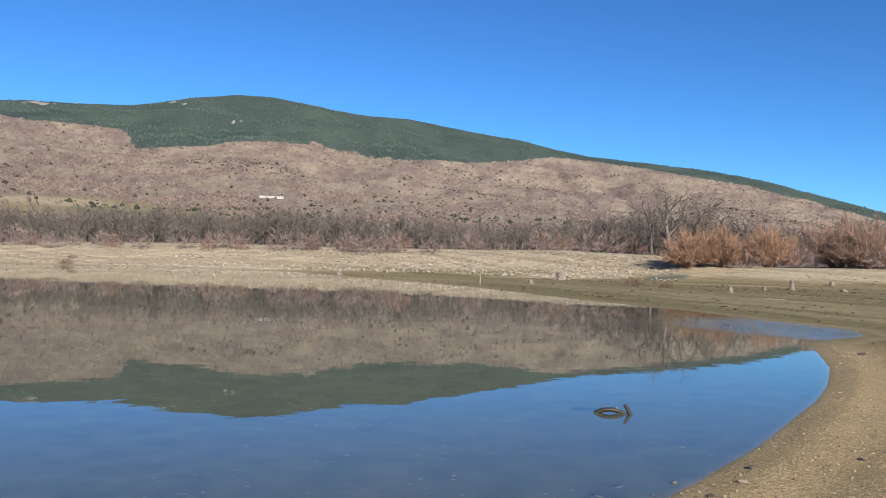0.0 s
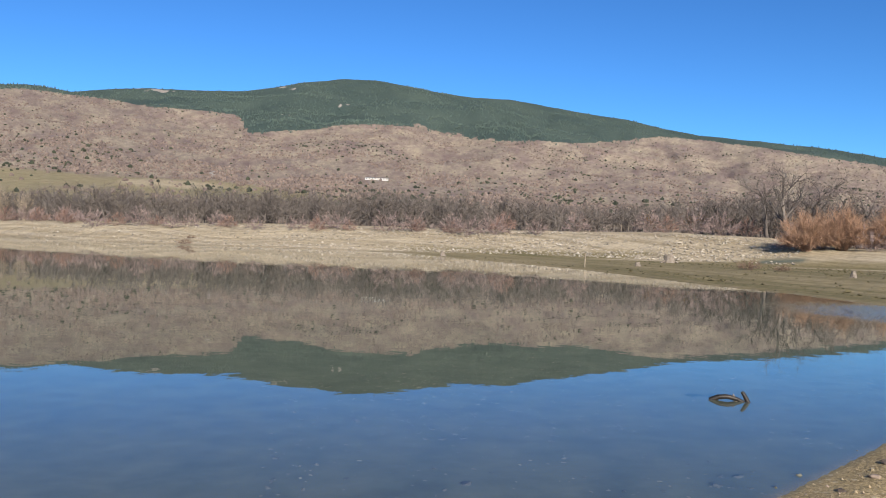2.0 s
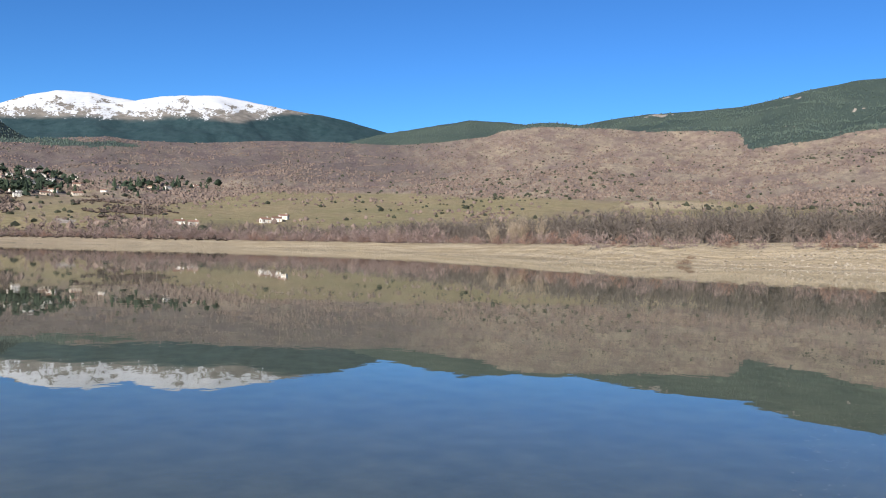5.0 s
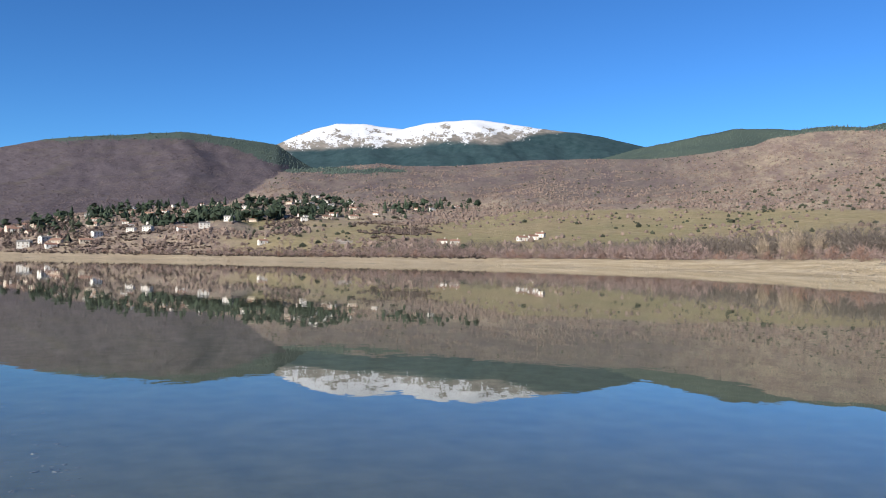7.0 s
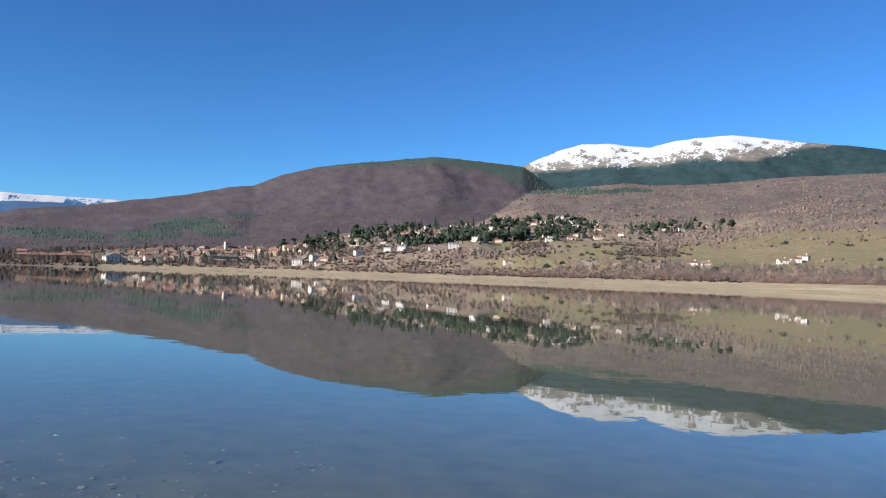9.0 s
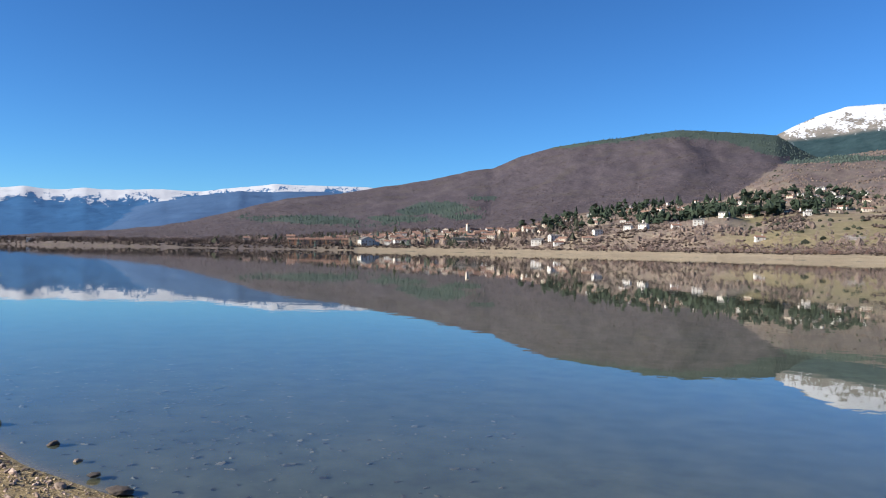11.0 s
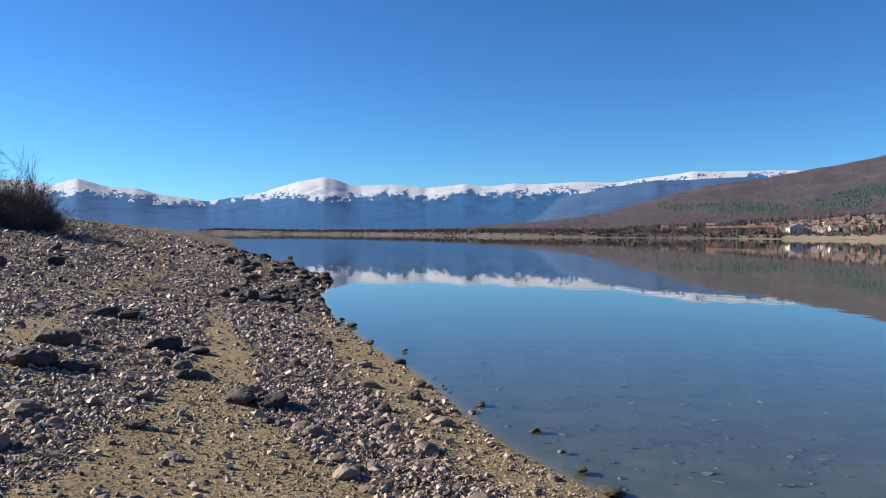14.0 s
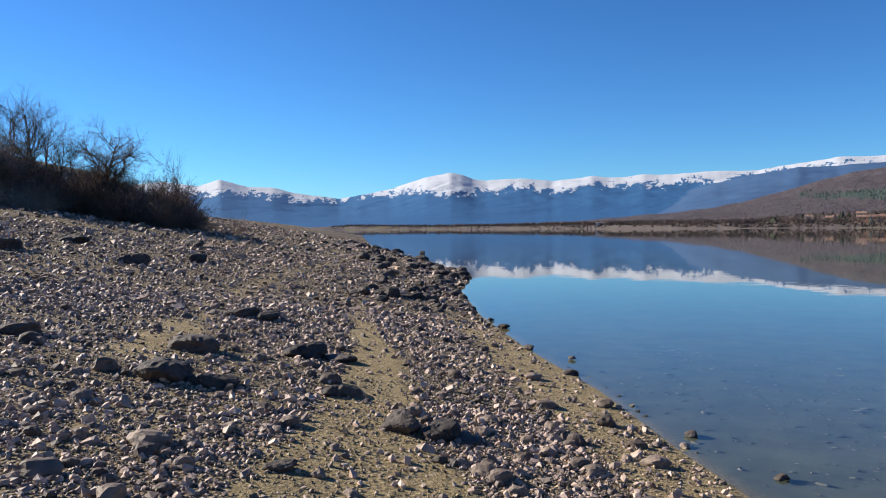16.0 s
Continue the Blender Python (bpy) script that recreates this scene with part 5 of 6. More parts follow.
stuff("mud_tufts", "small clods and dead tufts on the mudflat", "tufts", v, f, plain("mud_tuft", (0.039, 0.035, 0.016), (0.156, 0.129, 0.066), 0.4, spread="island"))

# single stones of the beach
STONES = []
for k in range(10):
    v, f = rock_template(400 + 7 * k, 4 if k < 4 else 3)
    STONES.append(np_mesh("stone", v, f, smooth_faces=False))


def stone(x, y, size, flat=1.0, kind=0, mat=STONE_ONE, name="stone", label="grey-brown angular stone lying on the beach", group="stones on the beach", sink=0.18, turn=None, lift=None):
    me = STONES[kind].copy()
    me.materials.append(mat)
    ob = tagged(new(name, me), label, "stone", group)
    z = ground_at(x, y)[0][0] if lift is None else lift
    ob.matrix_basis = Matrix.Translation((x, y, z + size * flat * (0.3 - sink))) @ Matrix.Rotation(rng.uniform(0, 6.3) if turn is None else turn, 4, "Z") @ Matrix.Diagonal((size, size, size * flat, 1))
    return ob


DARK = "large dark boulder half sunk in the beach gravel"
for x, y, size, flat, kind in ((-5.16, -6.02, 0.30, 0.95, 0), (-5.34, -5.76, 0.30, 0.8, 1), (-5.46, -5.60, 0.22, 0.6, 2), (-5.29, -9.51, 0.47, 0.75, 1), (-4.27, -8.2, 0.44, 0.85, 3), (-4.52, -7.8, 0.36, 0.7, 2), (-6.52, -9.13, 0.46, 0.65, 0), (-6.75, -8.75, 0.28, 0.6, 3),
                               (-5.52, -7.16, 0.25, 0.9, 2), (-5.42, -7.22, 0.2, 0.8, 0), (-7.54, -12.1, 0.36, 0.8, 1), (-7.8, -11.8, 0.3, 0.9, 3), (-3.74, -5.57, 0.14, 0.9, 3), (-13.71, -15.57, 0.5, 0.9, 0), (-13.1, -15.9, 0.45, 0.9, 2), (-14.2, -15.3, 0.4, 0.8, 1), (-3.82, -10.5, 0.3, 0.8, 1),
                               (-9.5, -20, 0.6, 0.8, 0), (-12.5, -22.5, 0.6, 0.9, 1), (-10.2, -25.4, 0.7, 0.8, 2), (-15.2, -27.5, 0.6, 0.9, 3), (-7.2, -22, 0.6, 0.8, 1)):
    stone(x, y, size * 1.05, flat, kind, STONE_DARK, "boulder", DARK, "boulders on the beach")
for x, y, size, flat, kind in ((-5.76, -7.65, 0.18, 1.1, 4), (-4.43, -6.45, 0.15, 0.9, 5), (-3.3, -6.41, 0.28, 0.7, 6), (-2.48, -6.06, 0.22, 0.8, 7), (-7.24, -6.16, 0.22, 0.7, 8), (-6.36, -4.47, 0.18, 0.8, 9), (-6.35, -5.2, 0.17, 0.9, 4), (-7.9, -5.9, 0.16, 0.9, 5), (-5.37, -3.93, 0.2, 0.8, 6), (-4.15, -3.75, 0.19, 0.9, 7), (-4.9, -3.6, 0.17, 0.8, 8), (-5.7, -4.6, 0.16, 0.8, 9), (-6.1, -5.9, 0.18, 0.7, 4), (-8.4, -7.2, 0.2, 0.7, 5)):
    stone(x, y, size, flat, kind)
LAKE_STONE = "small stone standing out of the shallow water"
for x, y, size, lift in ((-10.2, -7.9, 0.14, 0.02), (-7.52, -4.76, 0.2, 0.0), (-7.12, -4.62, 0.15, 0.0), (-6.82, -3.7, 0.16, 0.0), (-6.3, -3.15, 0.11, 0.0), (-23.4, -22.2, 0.75, 0.05), (-23.0, -22.5, 0.6, 0.1), (-22.4, -22.3, 0.7, 0.15), (-42.7, -44.0, 0.7, 0.05), (-12.3, -10.9, 0.26, 0.02), (-10.5, -8.9, 0.24, 0.03), (-9.25, -7.25, 0.28, 0.0), (-13.0, -11.8, 0.2, 0.02)):
    stone(x, y, size * 0.66, 0.7, int(rng.integers(4, 10)), STONE_ONE if size < 0.2 else STONE_DARK, "stone", LAKE_STONE, "stones in the water", lift=lift)
for x, y, size in ((-5.48, -2.35, 0.17), (-5.85, -2.75, 0.11), (-5.2, -1.75, 0.1)):
    stone(x, y, size, 0.42, 5, STONE_DARK, "stone", "dark wet stone at the water's edge", "stones at the water's edge", lift=0.02)
count = 0
while count < 230:
    a, r = rng.uniform(112, 172), rng.uniform(4.6, 15)
    x, y = -r * math.sin(radians(a)), r * math.cos(radians(a))
    s = ground_at(x, y)[3]
    if s[0] > 0.15 and rng.uniform(0, 1) < stony(np.array([x]), np.array([y]), s)[0]:
        stone(x, y, float(np.clip(rng.lognormal(math.log(0.105), 0.3), 0.07, 0.22)), rng.uniform(0.75, 1.2), int(rng.integers(4, 10)))
        count += 1
# rocky edge of the point
EDGE = np.array(NEAR[8:2:-1])
EDGE_T = np.linspace(0, 1, len(EDGE))
for k in range(200):
    t = rng.uniform(0, 1) ** 1.3
    cx, cy = np.interp(t, EDGE_T, EDGE[:, 0]), np.interp(t, EDGE_T, EDGE[:, 1])
    w = rng.uniform(0.14, 0.5) * (0.55 + 1.0 * t)
    back = 0.2 + rng.uniform(0, 1) ** 2 * 4 * (0.5 + t)
    x, y = cx + rng.normal(0, 0.35) + 0.78 * back, cy + rng.normal(0, 0.35) - 0.63 * back
    if ground_at(x, y)[3][0] > 0.05:
        stone(x, y, w, rng.uniform(0.7, 1.1), int(rng.integers(4, 10)), STONE_DARK, "boulder", "dark angular rock piled along the shore point", "rocks of the point")
for x, y, size in ((3.05, 7.55, 0.10), (2.75, 7.0, 0.09), (9.6, 18.4, 0.2), (4.3, 8.0, 0.08), (5.9, 9.6, 0.1), (7.4, 11.6, 0.12), (6.0, 7.6, 0.12), (8.2, 14.0, 0.11), (2.35, 6.55, 0.07)):
    stone(x, y, size, 0.6, int(rng.integers(4, 10)), STONE_ONE, "stone", "small tan stone on the sandy spit", "stones on the spit")

# ---- driftwood, stumps and stakes ----
WOOD = plain("weathered_wood", (0.101, 0.082, 0.066), (0.265, 0.222, 0.179), 9.0, 0.85, 0.004)
WET_WOOD = plain("wet_dark_wood", (0.008, 0.006, 0.005), (0.035, 0.028, 0.023), 9.0, 0.45, 0.004)


def arc(p, q, high, r0, r1, steps=9):
    p, q = np.array(p, float), np.array(q, float)
    pts = [p + (q - p) * k / steps + np.array([0, 0, high * math.sin(math.pi * k / steps)]) for k in range(steps + 1)]
    return [(*pts[k], *pts[k + 1], r0 + (r1 - r0) * k / steps, r0 + (r1 - r0) * (k + 1) / steps) for k in range(steps)]


snag = thing("snag", "dark driftwood branch arching out of shallow water", "driftwood", m=Matrix.Translation((2.36, 10.36, 0)))
part("bough", twig_mesh("bough", arc((-0.30, 0.02, -0.01), (-0.08, 0.01, 0.05), 0.02, 0.034, 0.030, 2), 7), WET_WOOD, snag)
part("bough_end", twig_mesh("bough_end", arc((-0.085, 0.01, 0.05), (0.14, 0.0, -0.03), 0.015, 0.030, 0.024, 2), 7), WET_WOOD, snag)
part("fork", twig_mesh("fork", arc((0.02, 0, -0.04), (-0.02, 0.02, 0.085), 0.01, 0.017, 0.010, 4), 7), WOOD, snag, "pale broken fork")
part("prong", twig_mesh("prong", arc((0.17, -0.02, -0.04), (0.08, 0.0, 0.12), 0.012, 0.032, 0.018, 5), 7), WET_WOOD, snag)
part("stub", twig_mesh("stub", arc((0.09, 0, 0.11), (0.18, 0.01, -0.02), 0.02, 0.02, 0.014, 4), 7), WET_WOOD, snag)


def stump(x, y, height, width, seed):
    g = np.random.default_rng(seed)
    ob = thing("stump", "grey weathered tree stump standing in the mud", "stump", "stumps on the mudflat", Matrix.Translation((x, y, ground_at(x, y)[0][0] - 0.03)))
    sides, rows_ = 9, 5
    v = []
    for k in range(rows_):
        h = k / (rows_ - 1)
        for i in range(sides):
            t = 2 * math.pi * i / sides
            rad = width / 2 * (1.35 - 0.5 * h + g.uniform(-0.12, 0.12))
            v.append((rad * math.cos(t), rad * math.sin(t), height * h * (g.uniform(0.75, 1.1) if k == rows_ - 1 else 1)))
    v.append((0, 0, height * 0.7))
    f = [[k * sides + i, k * sides + (i + 1) % sides, (k + 1) * sides + (i + 1) % sides, (k + 1) * sides + i] for k in range(rows_ - 1) for i in range(sides)]
    f += [[(rows_ - 1) * sides + i, (rows_ - 1) * sides + (i + 1) % sides, len(v) - 1, len(v) - 1] for i in range(sides)]
    me = bpy.data.meshes.new("trunk")
    me.from_pydata(v, [], [q if q[2] != q[3] else q[:3] for q in f])
    part("trunk", me, WOOD, ob)
    for k in range(4):
        t = g.uniform(0, 6.3)
        part("root", twig_mesh("root", arc((width * 0.4 * math.cos(t), width * 0.4 * math.sin(t), height * 0.25), (width * 1.1 * math.cos(t), width * 1.1 * math.sin(t), -0.03), 0.03, width * 0.14, width * 0.05, 4), 5), WOOD, ob)


for k, (x, y, h, w) in enumerate(((11.9, 86.7, 1.0, 1.0), (18.3, 52.3, 0.45, 0.3), (22.5, 57.4, 0.32, 0.26), (24.8, 58.2, 0.75, 0.3), (35.7, 75.2, 0.55, 0.4), (7.0, 70.0, 0.4, 0.4), (-13.0, 92.0, 0.5, 0.5), (27.5, 56.0, 0.25, 0.35))):
    stump(x, y, h, w, 500 + k)
stake = thing("stake", "thin pale wooden stake upright at the waterline", "stake", m=Matrix.Translation((2.4, 65.6, ground_at(2.4, 65.6)[0][0] - 0.2)))
part("post", twig_mesh("post", arc((0, 0, 0), (0.03, 0, 1.35), 0, 0.045, 0.035, 3), 8), PALETWIG, stake)
k9 = shrub_kind("drift_bush", "tangled dark dead bush on the mud", DARKTWIG, 39, 0.7, 1.9, 80, 14, "dead bushes on the shore", 7.0)
scatter_copies(k9, np.concatenate([bearing([26.0], [123]), bearing([-15.1, -13.0], [66, 68]), bearing([25.6], [131])]), rng, 0.8, 1.3)
log = thing("driftwood_log", "grey driftwood log lying on the mud", "driftwood", m=Matrix.Translation((17.5, 43.1, ground_at(17.5, 43.1)[0][0])) @ Matrix.Scale(0.6, 4))
part("trunk", twig_mesh("trunk", arc((-0.9, 0.2, 0.06), (0.9, -0.1, 0.08), 0.02, 0.08, 0.04, 5), 8), WOOD, log)
part("branch", twig_mesh("branch", arc((0.1, 0, 0.08), (0.5, 0.4, 0.2), 0.02, 0.04, 0.015, 3), 6), WOOD, log)
stick = thing("stick", "pale dry stick lying on the gravel", "stick", m=Matrix.Translation((-6.9, -6.0, ground_at(-6.9, -6.0)[0][0] + 0.02)))
part("twig", twig_mesh("twig", arc((-0.22, -0.12, 0), (0.2, 0.14, 0.0), 0.02, 0.012, 0.006, 5), 6), PALETWIG, stick)

# posts of the fence above the far bank
POST = twig_mesh("post", arc((0, 0, -0.2), (0, 0, 1.25), 0, 0.06, 0.05, 3), 6)
fence = thing("fence", "line of grey wooden fence posts above the bank", "fence")
for a in np.linspace(-3.5, -16, 26):
    p = bearing(a, 134 - 0.7 * (a + 3.5))[0]
    part("post", POST, WOOD, fence).matrix_basis = Matrix.Translation(p)
pts = [bearing(a, 134 - 0.7 * (a + 3.5))[0] for a in np.linspace(-3.5, -16, 26)]
for h in (0.55, 1.0):
    part("rail", twig_mesh("rail", [(*(pts[k] + [0, 0, h]), *(pts[k + 1] + [0, 0, h]), 0.02, 0.02) for k in range(25)], 4), WOOD, fence)

# ---- houses ----
def paint(name, a, b):
    return plain(name, a, b, 0.5, 0.9, 0.0, "object")


WHITE = paint("white_render", (0.484, 0.468, 0.437), (0.655, 0.640, 0.608))
PALE = paint("pale_panel", (0.390, 0.382, 0.367), (0.515, 0.507, 0.491))
CREAM = paint("cream_render", (0.38, 0.325, 0.265), (0.60, 0.54, 0.455))
STONEWALL = paint("stone_wall", (0.22, 0.17, 0.14), (0.39, 0.31, 0.26))
ORANGE = paint("orange_render", (0.312, 0.187, 0.125), (0.452, 0.289, 0.195))
OCHRE = paint("ochre_render", (0.32, 0.235, 0.165), (0.46, 0.36, 0.26))
TILES = plain("terracotta_tiles", (0.133, 0.074, 0.055), (0.281, 0.172, 0.129), 0.8, 0.85, 0.03, "object")
SLATE = plain("grey_roof", (0.109, 0.105, 0.101), (0.211, 0.203, 0.195), 0.8, 0.7, 0.02, "object")
GLASS = plain("window_glass", (0.015, 0.018, 0.022), (0.05, 0.055, 0.06), 2.0, 0.08, 0.0, "", 0.5)
FRAME = plain("window_frame", (0.30, 0.22, 0.15), (0.45, 0.34, 0.24), 2.0, 0.6)


def box(x0, x1, y0, y1, z0, z1):
    v = np.array([[x, y, z] for z in (z0, z1) for y in (y0, y1) for x in (x0, x1)], float)
    return v, np.array([[0, 2, 3, 1], [4, 5, 7, 6], [0, 1, 5, 4], [2, 6, 7, 3], [0, 4, 6, 2], [1, 3, 7, 5]])


def solid(name, *boxes):
    v, f = join(*boxes)
    return np_mesh(name, v, f, smooth_faces=False)


PANE = solid("window", box(-0.5, 0.5, -0.06, 0.03, -0.65, 0.65))
SURROUND = solid("frame", box(-0.62, 0.62, -0.1, -0.02, 0.65, 0.78), box(-0.62, -0.5, -0.1, -0.02, -0.65, 0.65), box(0.5, 0.62, -0.1, -0.02, -0.65, 0.65))
SILL = solid("sill", box(-0.7, 0.7, -0.2, 0.0, -0.78, -0.66))
PANE.materials.append(GLASS), SURROUND.materials.append(FRAME), SILL.materials.append(FRAME)


def window(parent, x, y, z, turn=0.0):
    w = part("window", PANE, None, parent)
    w.matrix_basis = Matrix.Translation((x, y, z)) @ Matrix.Rotation(turn, 4, "Z")
    part("frame", SURROUND, None, w)
    part("sill", SILL, None, w)


def house(label, wide, deep, storeys, wall, roof, pitch=0.42, gable_front=False, group="village houses", chimney=True, category="house", name="house"):
    """A house whose front faces -y, its foot at z = 0."""
    ob = thing(name, label, category, group)
    h = 2.75 * storeys + 0.3
    peak = (wide if gable_front else deep) / 2 * pitch * 1.1
    if gable_front:
        v = [(-wide / 2, -deep / 2, -1.5), (wide / 2, -deep / 2, -1.5), (wide / 2, deep / 2, -1.5), (-wide / 2, deep / 2, -1.5), (-wide / 2, -deep / 2, h), (wide / 2, -deep / 2, h), (wide / 2, deep / 2, h), (-wide / 2, deep / 2, h), (0, -deep / 2, h + peak), (0, deep / 2, h + peak)]
        f = [[0, 1, 5, 8, 4], [2, 3, 7, 9, 6], [1, 2, 6, 5], [3, 0, 4, 7], [4, 8, 9, 7], [8, 5, 6, 9]]
    else:
        v = [(-wide / 2, -deep / 2, -1.5), (wide / 2, -deep / 2, -1.5), (wide / 2, deep / 2, -1.5), (-wide / 2, deep / 2, -1.5), (-wide / 2, -deep / 2, h), (wide / 2, -deep / 2, h), (wide / 2, deep / 2, h), (-wide / 2, deep / 2, h), (-wide / 2, 0, h + peak), (wide / 2, 0, h + peak)]
        f = [[0, 1, 5, 4], [2, 3, 7, 6], [1, 2, 6, 9, 5], [3, 0, 4, 8, 7], [4, 5, 9, 8], [6, 7, 8, 9]]
    me = bpy.data.meshes.new("wall")
    me.from_pydata(v, [], f)
    part("wall", me, wall, ob)
    # two roof slopes with an overhang
    run, length = (wide / 2, deep) if gable_front else (deep / 2, wide)
    over, thick = 0.45, 0.22
    low = h - over * peak / run
    slabs = []
    for side in (-1, 1):
        a_, b_ = side * (run + over), 0.0
        lo_, hi_ = -length / 2 - over, length / 2 + over
        q = [(a_, lo_, low), (a_, hi_, low), (b_, hi_, h + peak), (b_, lo_, h + peak)]
        q = q + [(p[0], p[1], p[2] + thick) for p in q]
        if not gable_front:
            q = [(p[1], p[0], p[2]) for p in q]
        slabs.append((np.array(q) + [0, 0, 0.02], np.array([[0, 1, 2, 3], [4, 7, 6, 5], [0, 4, 5, 1], [1, 5, 6, 2], [2, 6, 7, 3], [3, 7, 4, 0]])))
    part("roof", np_mesh("roof", *join(*slabs), smooth_faces=False), roof, ob)
    if chimney:
        part("chimney", solid("chimney", box(wide * 0.2, wide * 0.2 + 0.7, -0.2, 0.5, h + peak * 0.4, h + peak + 1.0), box(wide * 0.2 - 0.1, wide * 0.2 + 0.8, -0.3, 0.6, h + peak + 1.0, h + peak + 1.12)), wall, ob)
    cols = max(2, int(wide / 3.2))
    for s_ in range(storeys):
        for c in range(cols):
            x = (c + 0.5) / cols * wide - wide / 2
            if s_ == 0 and c == cols // 2:
                part("door", solid("door", box(x - 0.55, x + 0.55, -deep / 2 - 0.05, -deep / 2 + 0.05, 0.0, 2.1)), FRAME, ob)
            else:
                window(ob, x, -deep / 2, 1.6 + 2.75 * s_)
        window(ob, -wide / 2, 0, 1.6 + 2.75 * s_, -math.pi / 2)
        window(ob, wide / 2, 0, 1.6 + 2.75 * s_, math.pi / 2)
    return ob


def facing(p, turn=0.0):
    """A pose at p whose front looks across the lake."""
    yaw = math.atan2(-p[0], p[1])
    return Matrix.Translation(p) @ Matrix.Rotation(yaw + turn, 4, "Z")


KINDS = [
    house("tan stone village house with terracotta tile roof", 9, 8, 2, STONEWALL, TILES),
    house("cream rendered village house with terracotta roof", 10, 8, 2, CREAM, TILES, gable_front=True),
    house("white rendered village house with tiled roof", 9, 9, 2, WHITE, TILES),
    house("ochre village house with terracotta tile roof", 11, 8, 2, OCHRE, TILES),
    house("brown stone village house with gable towards the lake", 8, 9, 2, STONEWALL, TILES, gable_front=True),
    house("tall cream village house with tiled roof", 10, 9, 3, CREAM, TILES),
]
spots = []
for k, (r, lo, hi, n) in enumerate(((800, 88.0, 92.8, 7), (812, 95.4, 100.2, 9), (836, 87.6, 102, 22), (866, 89, 106, 24), (898, 89.5, 103, 20), (930, 90.5, 102, 17), (965, 91.5, 99, 10), (1000, 93, 98, 5), (860, 106.5, 109.5, 3))):
    for a in np.linspace(lo, hi, n):
        spots.append((a + rng.uniform(-0.25, 0.25), r + rng.uniform(-8, 8)))
for k, (a, r) in enumerate(spots):
    p = bearing(a, r)[0]
    kind = KINDS[k % 6] if k < 6 else KINDS[int(rng.choice(6, p=[0.22, 0.18, 0.24, 0.10, 0.18, 0.08]))]
    m = facing(p, rng.uniform(-0.5, 0.5)) @ Matrix.Scale(rng.uniform(0.68, 0.9), 4)
    if k < 6:
        kind.matrix_basis = m
    else:
        copy_thing(kind, Matrix()).matrix_basis = m
hill_white = house("white hillside house with low tiled roof", 11, 8, 1, WHITE, TILES, group="hillside houses")
hill_cream = house("cream hillside villa with low tiled roof", 13, 9, 1, CREAM, TILES, group="hillside houses")
hill_grey = house("pale hillside house with grey roof", 12, 8, 2, WHITE, SLATE, 0.3, group="hillside houses")
fixed = [(60.2, 3.75), (63.0, 3.55), (62.0, 3.5), (66.0, 3.2), (65.2, 3.5), (70.1, 3.4), (69.2, 4.15), (67.6, 3.5), (71.5, 3.9), (72.5, 3.5), (68.0, 3.75)]
zone = [(a, float(at("70:3.9 74:3.6 78:3.1 82:2.6 88:1.5", a)) + rng.uniform(-1.2, 0.5)) for a in rng.uniform(67.5, 89, 64)]
for k, (a, e) in enumerate(fixed + zone):
    p = on_slope(a, e, 500, 1045)
    kind = (hill_white, hill_cream, hill_grey)[k % 3]
    m = facing(p, rng.uniform(-0.6, 0.6))
    if k < 3:
        kind.matrix_basis = m @ Matrix.Scale(0.6, 4)
    else:
        copy_thing(kind, Matrix()).matrix_basis = m @ Matrix.Scale(rng.uniform(0.48, 0.75), 4)
# row of orange houses, white block, low modern block, church, barn, farm
terrace = house("orange brick terraced house near the shore", 8, 9, 2, ORANGE, TILES, 0.35, group="orange terrace")
for k in range(8):
    a = 102.6 + k * 0.535
    m = facing(bearing(a, 815 + 2 * (k % 2))[0])
    if k == 0:
        terrace.matrix_basis = m
    else:
        copy_thing(terrace, m)
house("large white gabled building above the shore", 15, 12, 2, WHITE, SLATE, 0.4, True, "village blocks", False).matrix_basis = facing(bearing(101.1, 806)[0], 0.35)
house("yellow ochre block beside the terrace", 9, 9, 3, OCHRE, TILES, 0.35, True, "village blocks").matrix_basis = facing(bearing(102.05, 812)[0])
modern = thing("modern_block", "low grey modern block with long window bands", "building", "village blocks", facing(bearing(94.0, 800)[0]))
part("wall", solid("wall", box(-13, 13, -5, 5, -1.5, 6.2)), STONEWALL, modern)
part("roof", solid("roof", box(-13.6, 13.6, -5.8, 5.6, 6.2, 6.7)), SLATE, modern)
for z in (1.6, 4.4):
    for k in range(8):
        part("window", solid("window", box(-12.2 + 3.1 * k, -9.5 + 3.1 * k, -5.06, -4.95, z - 0.7, z + 0.8)), GLASS, modern)
church = thing("church", "stone village church with tall bell tower", "church", m=facing(bearing(93.6, 950)[0], 0.5) @ Matrix.Scale(0.74, 4))
part("nave", solid("nave", box(-3, 15, -5, 5, -1.5, 8.5)), CREAM, church)
roof_v = np.array([(-3.4, -5.5, 8.3), (15.4, -5.5, 8.3), (15.4, 5.5, 8.3), (-3.4, 5.5, 8.3), (-3.4, 0, 11.4), (15.4, 0, 11.4)])
me = bpy.data.meshes.new("roof")
me.from_pydata([tuple(q) for q in roof_v], [], [[0, 1, 5, 4], [2, 3, 4, 5], [1, 2, 5], [3, 0, 4], [0, 3, 2, 1]])
part("roof", me, TILES, church)
tower = part("tower", solid("tower", box(-8, -3.02, -2.5, 2.5, -1.5, 17.0), box(-8.25, -2.8, -2.75, 2.75, 17.0, 17.4)), CREAM, church)
for x in (-6.6, -4.4):
    part("belfry_opening", solid("belfry_opening", box(x - 0.5, x + 0.5, -2.56, -2.4, 13.6, 16.2)), GLASS, tower)
me = bpy.data.meshes.new("spire")
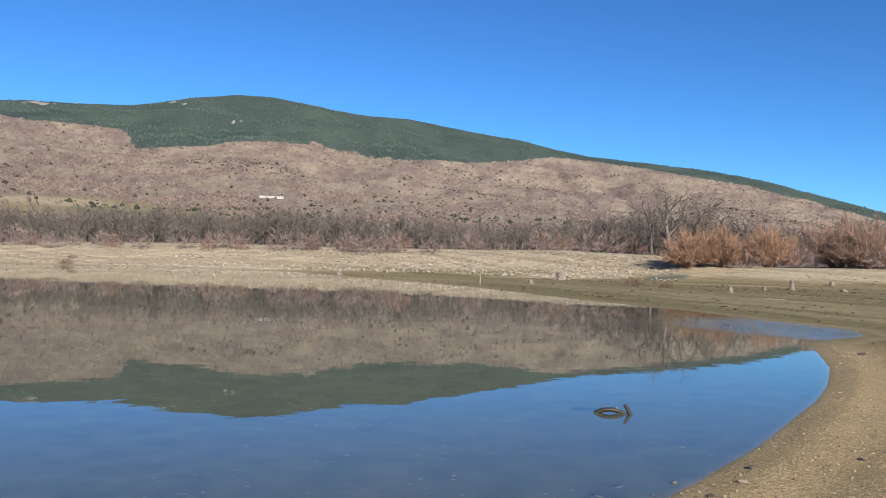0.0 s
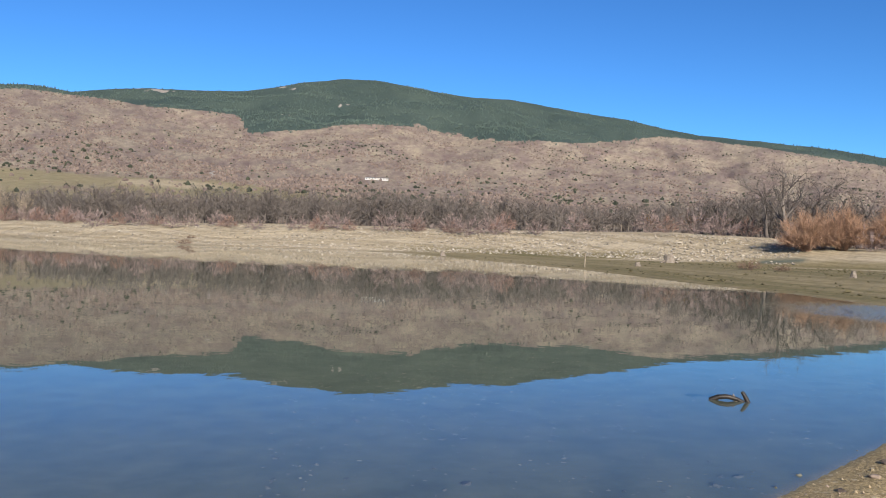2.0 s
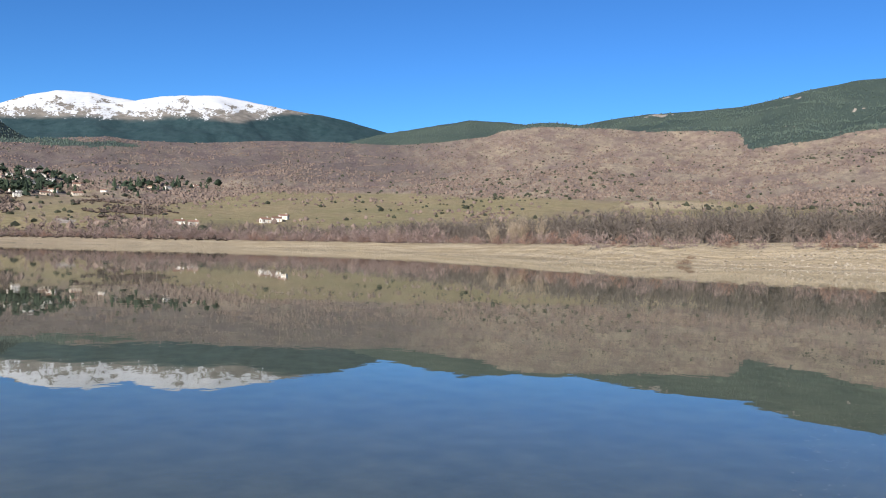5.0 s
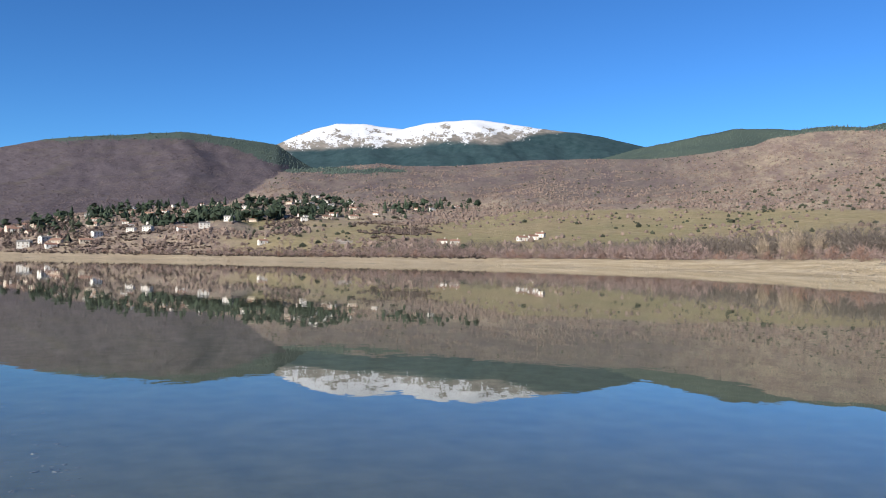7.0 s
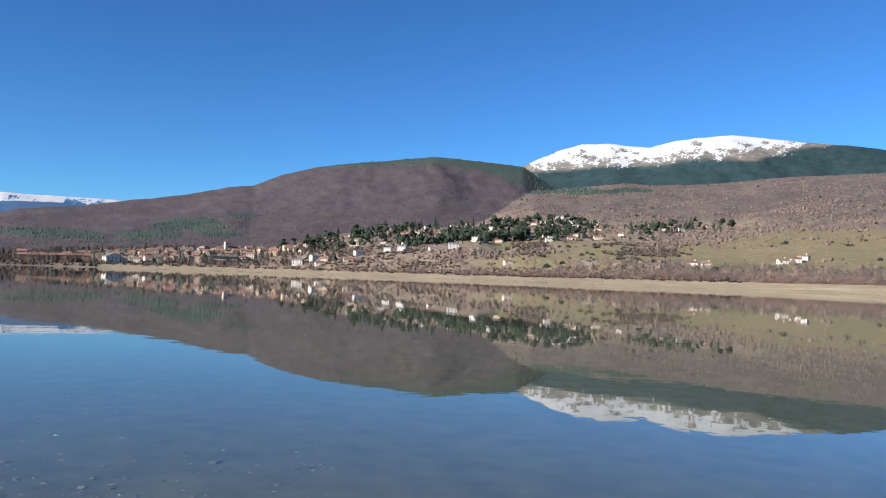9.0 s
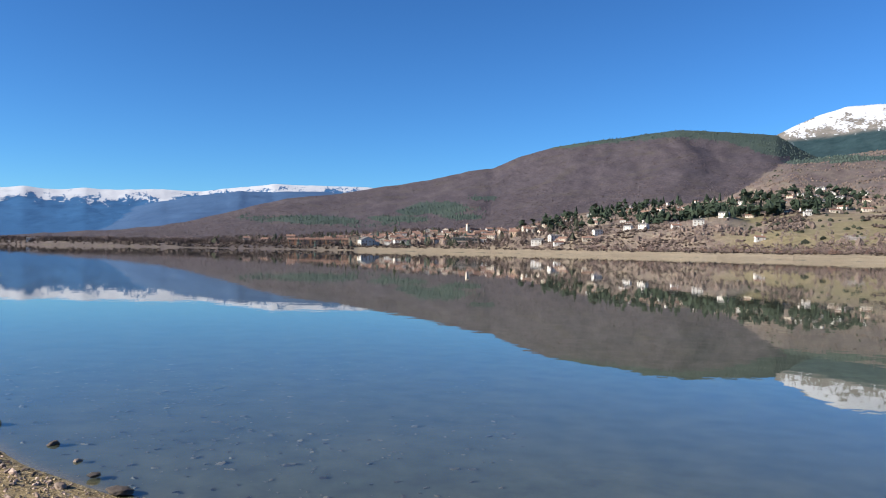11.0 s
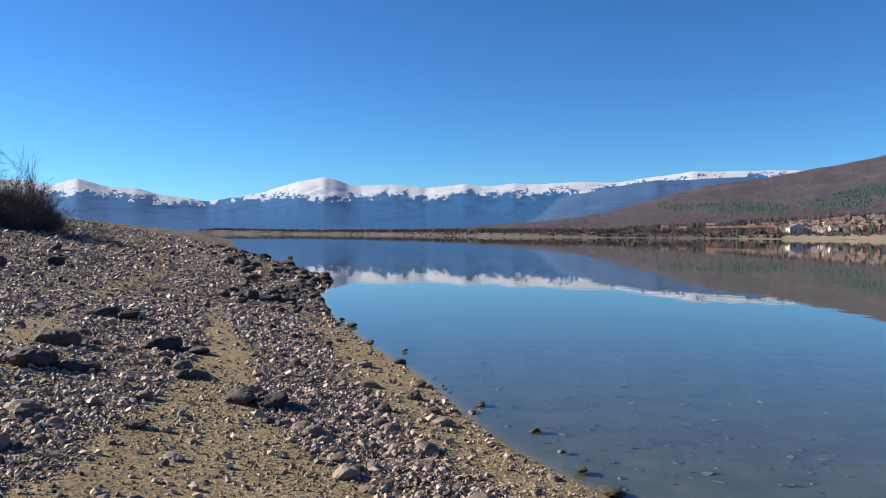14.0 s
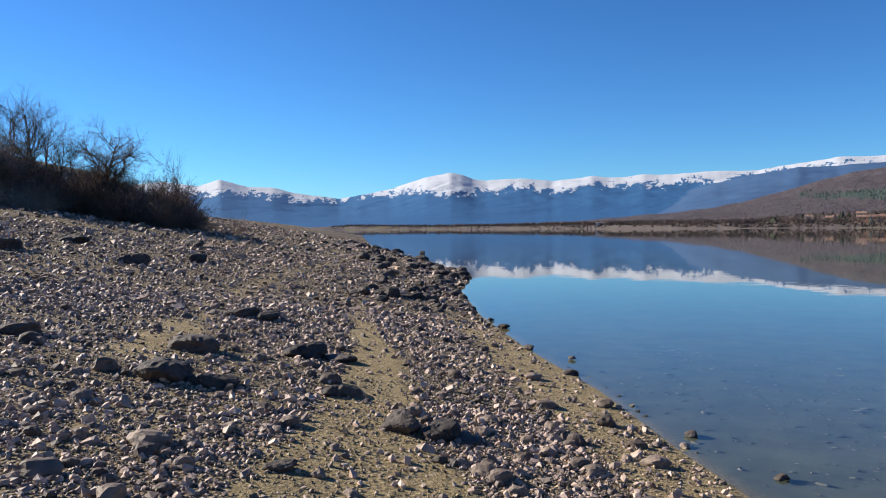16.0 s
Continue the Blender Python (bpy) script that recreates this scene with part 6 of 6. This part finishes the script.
me.from_pydata([(-8.2, -2.7, 17.4), (-2.85, -2.7, 17.4), (-2.85, 2.7, 17.4), (-8.2, 2.7, 17.4), (-5.5, 0, 20.0)], [], [[0, 1, 4], [1, 2, 4], [2, 3, 4], [3, 0, 4], [3, 2, 1, 0]])
part("spire", me, TILES, tower)
for z in (2.5, 6.0):
    for k in range(3):
        part("window", solid("window", box(0.5 + 5 * k, 1.6 + 5 * k, -5.06, -4.95, z, z + 1.6)), GLASS, church)
house("long white farm shed on the hillside", 26, 7, 1, PALE, SLATE, 0.25, False, "farm buildings", False, "shed", "farm_shed").matrix_basis = facing(on_slope(13.0, 4.14, 400)) @ Matrix.Diagonal((1, 0.8, 0.62, 1))
house("white barn on the far shore", 16, 8, 1, WHITE, SLATE, 0.2, False, "farm buildings", False, "barn", "barn").matrix_basis = facing(bearing(122.8, 1130)[0])
farm = house("small white farmhouse on the grassy slope", 8, 6, 1, WHITE, TILES, group="farm buildings")
for k, (a, e, t) in enumerate(((54.7, 1.55, 0.2), (54.2, 1.75, -0.3), (55.5, 1.45, 0.4), (61.2, 1.15, 0.0), (60.3, 1.12, 0.0), (73.9, 0.95, 0.3), (117.5, 0.5, 0.0), (112.0, 0.55, 0.3), (88.7, 0.5, 0.2))):
    m = facing(on_slope(a, e, 330, 1000) if a < 100 else bearing(a, float(at(FAR_D, a)) + 90)[0], t)
    m = m @ Matrix.Scale(0.72, 4)
    if k == 0:
        farm.matrix_basis = m
    else:
        copy_thing(farm, Matrix()).matrix_basis = m

# ---- utility poles on the slope ----
for a, r, h in ((62.6, 470, 11.0), (63.5, 520, 11.0), (52.9, 430, 8.0), (-2.6, 300, 10.0)):
    p = bearing(a, r)[0]
    pole = thing("utility_pole", "grey wooden utility pole with a crossarm", "pole", "utility poles", facing(p))
    part("post", twig_mesh("post", arc((0, 0, -0.5), (0, 0, h), 0, 0.17, 0.11, 3), 8), WOOD, pole)
    part("crossarm", solid("crossarm", box(-1.1, 1.1, -0.09, 0.09, h - 1.0, h - 0.8)), WOOD, pole)

# ---- trees between the village houses ----
g_a, g_r = rng.uniform(87.5, 108, 90), rng.uniform(790, 1010, 90)
p = bearing(g_a, g_r)
tv, tf = pine_template(3, 7, 8)
h = rng.uniform(4, 9, 90)
v, f = spread_copies(tv, tf, p - [0, 0, 0.3], np.stack([h * 1.3, h * 1.3, h], 1), rng.uniform(0, 6.3, 90), 0.2, rng)
stuff("village_conifers", "dark conifers between the village houses", "trees", v, f, PINE)
sets = []
g_a, g_r = rng.uniform(87, 112, 160), rng.uniform(775, 990, 160)
p = bearing(g_a, g_r)
h = rng.uniform(4, 9, 160)
for k in range(4):
    tv, tf = bare_template(70 + k)
    sets.append(spread_copies(tv, tf, p[k::4] - [0, 0, 0.3], np.stack([h[k::4] * 1.2, h[k::4] * 1.2, h[k::4]], 1), rng.uniform(0, 6.3, len(p[k::4]))))
v, f = join(*sets)
stuff("village_trees", "bare garden trees between the village houses", "trees", v, f, GREYTWIG)
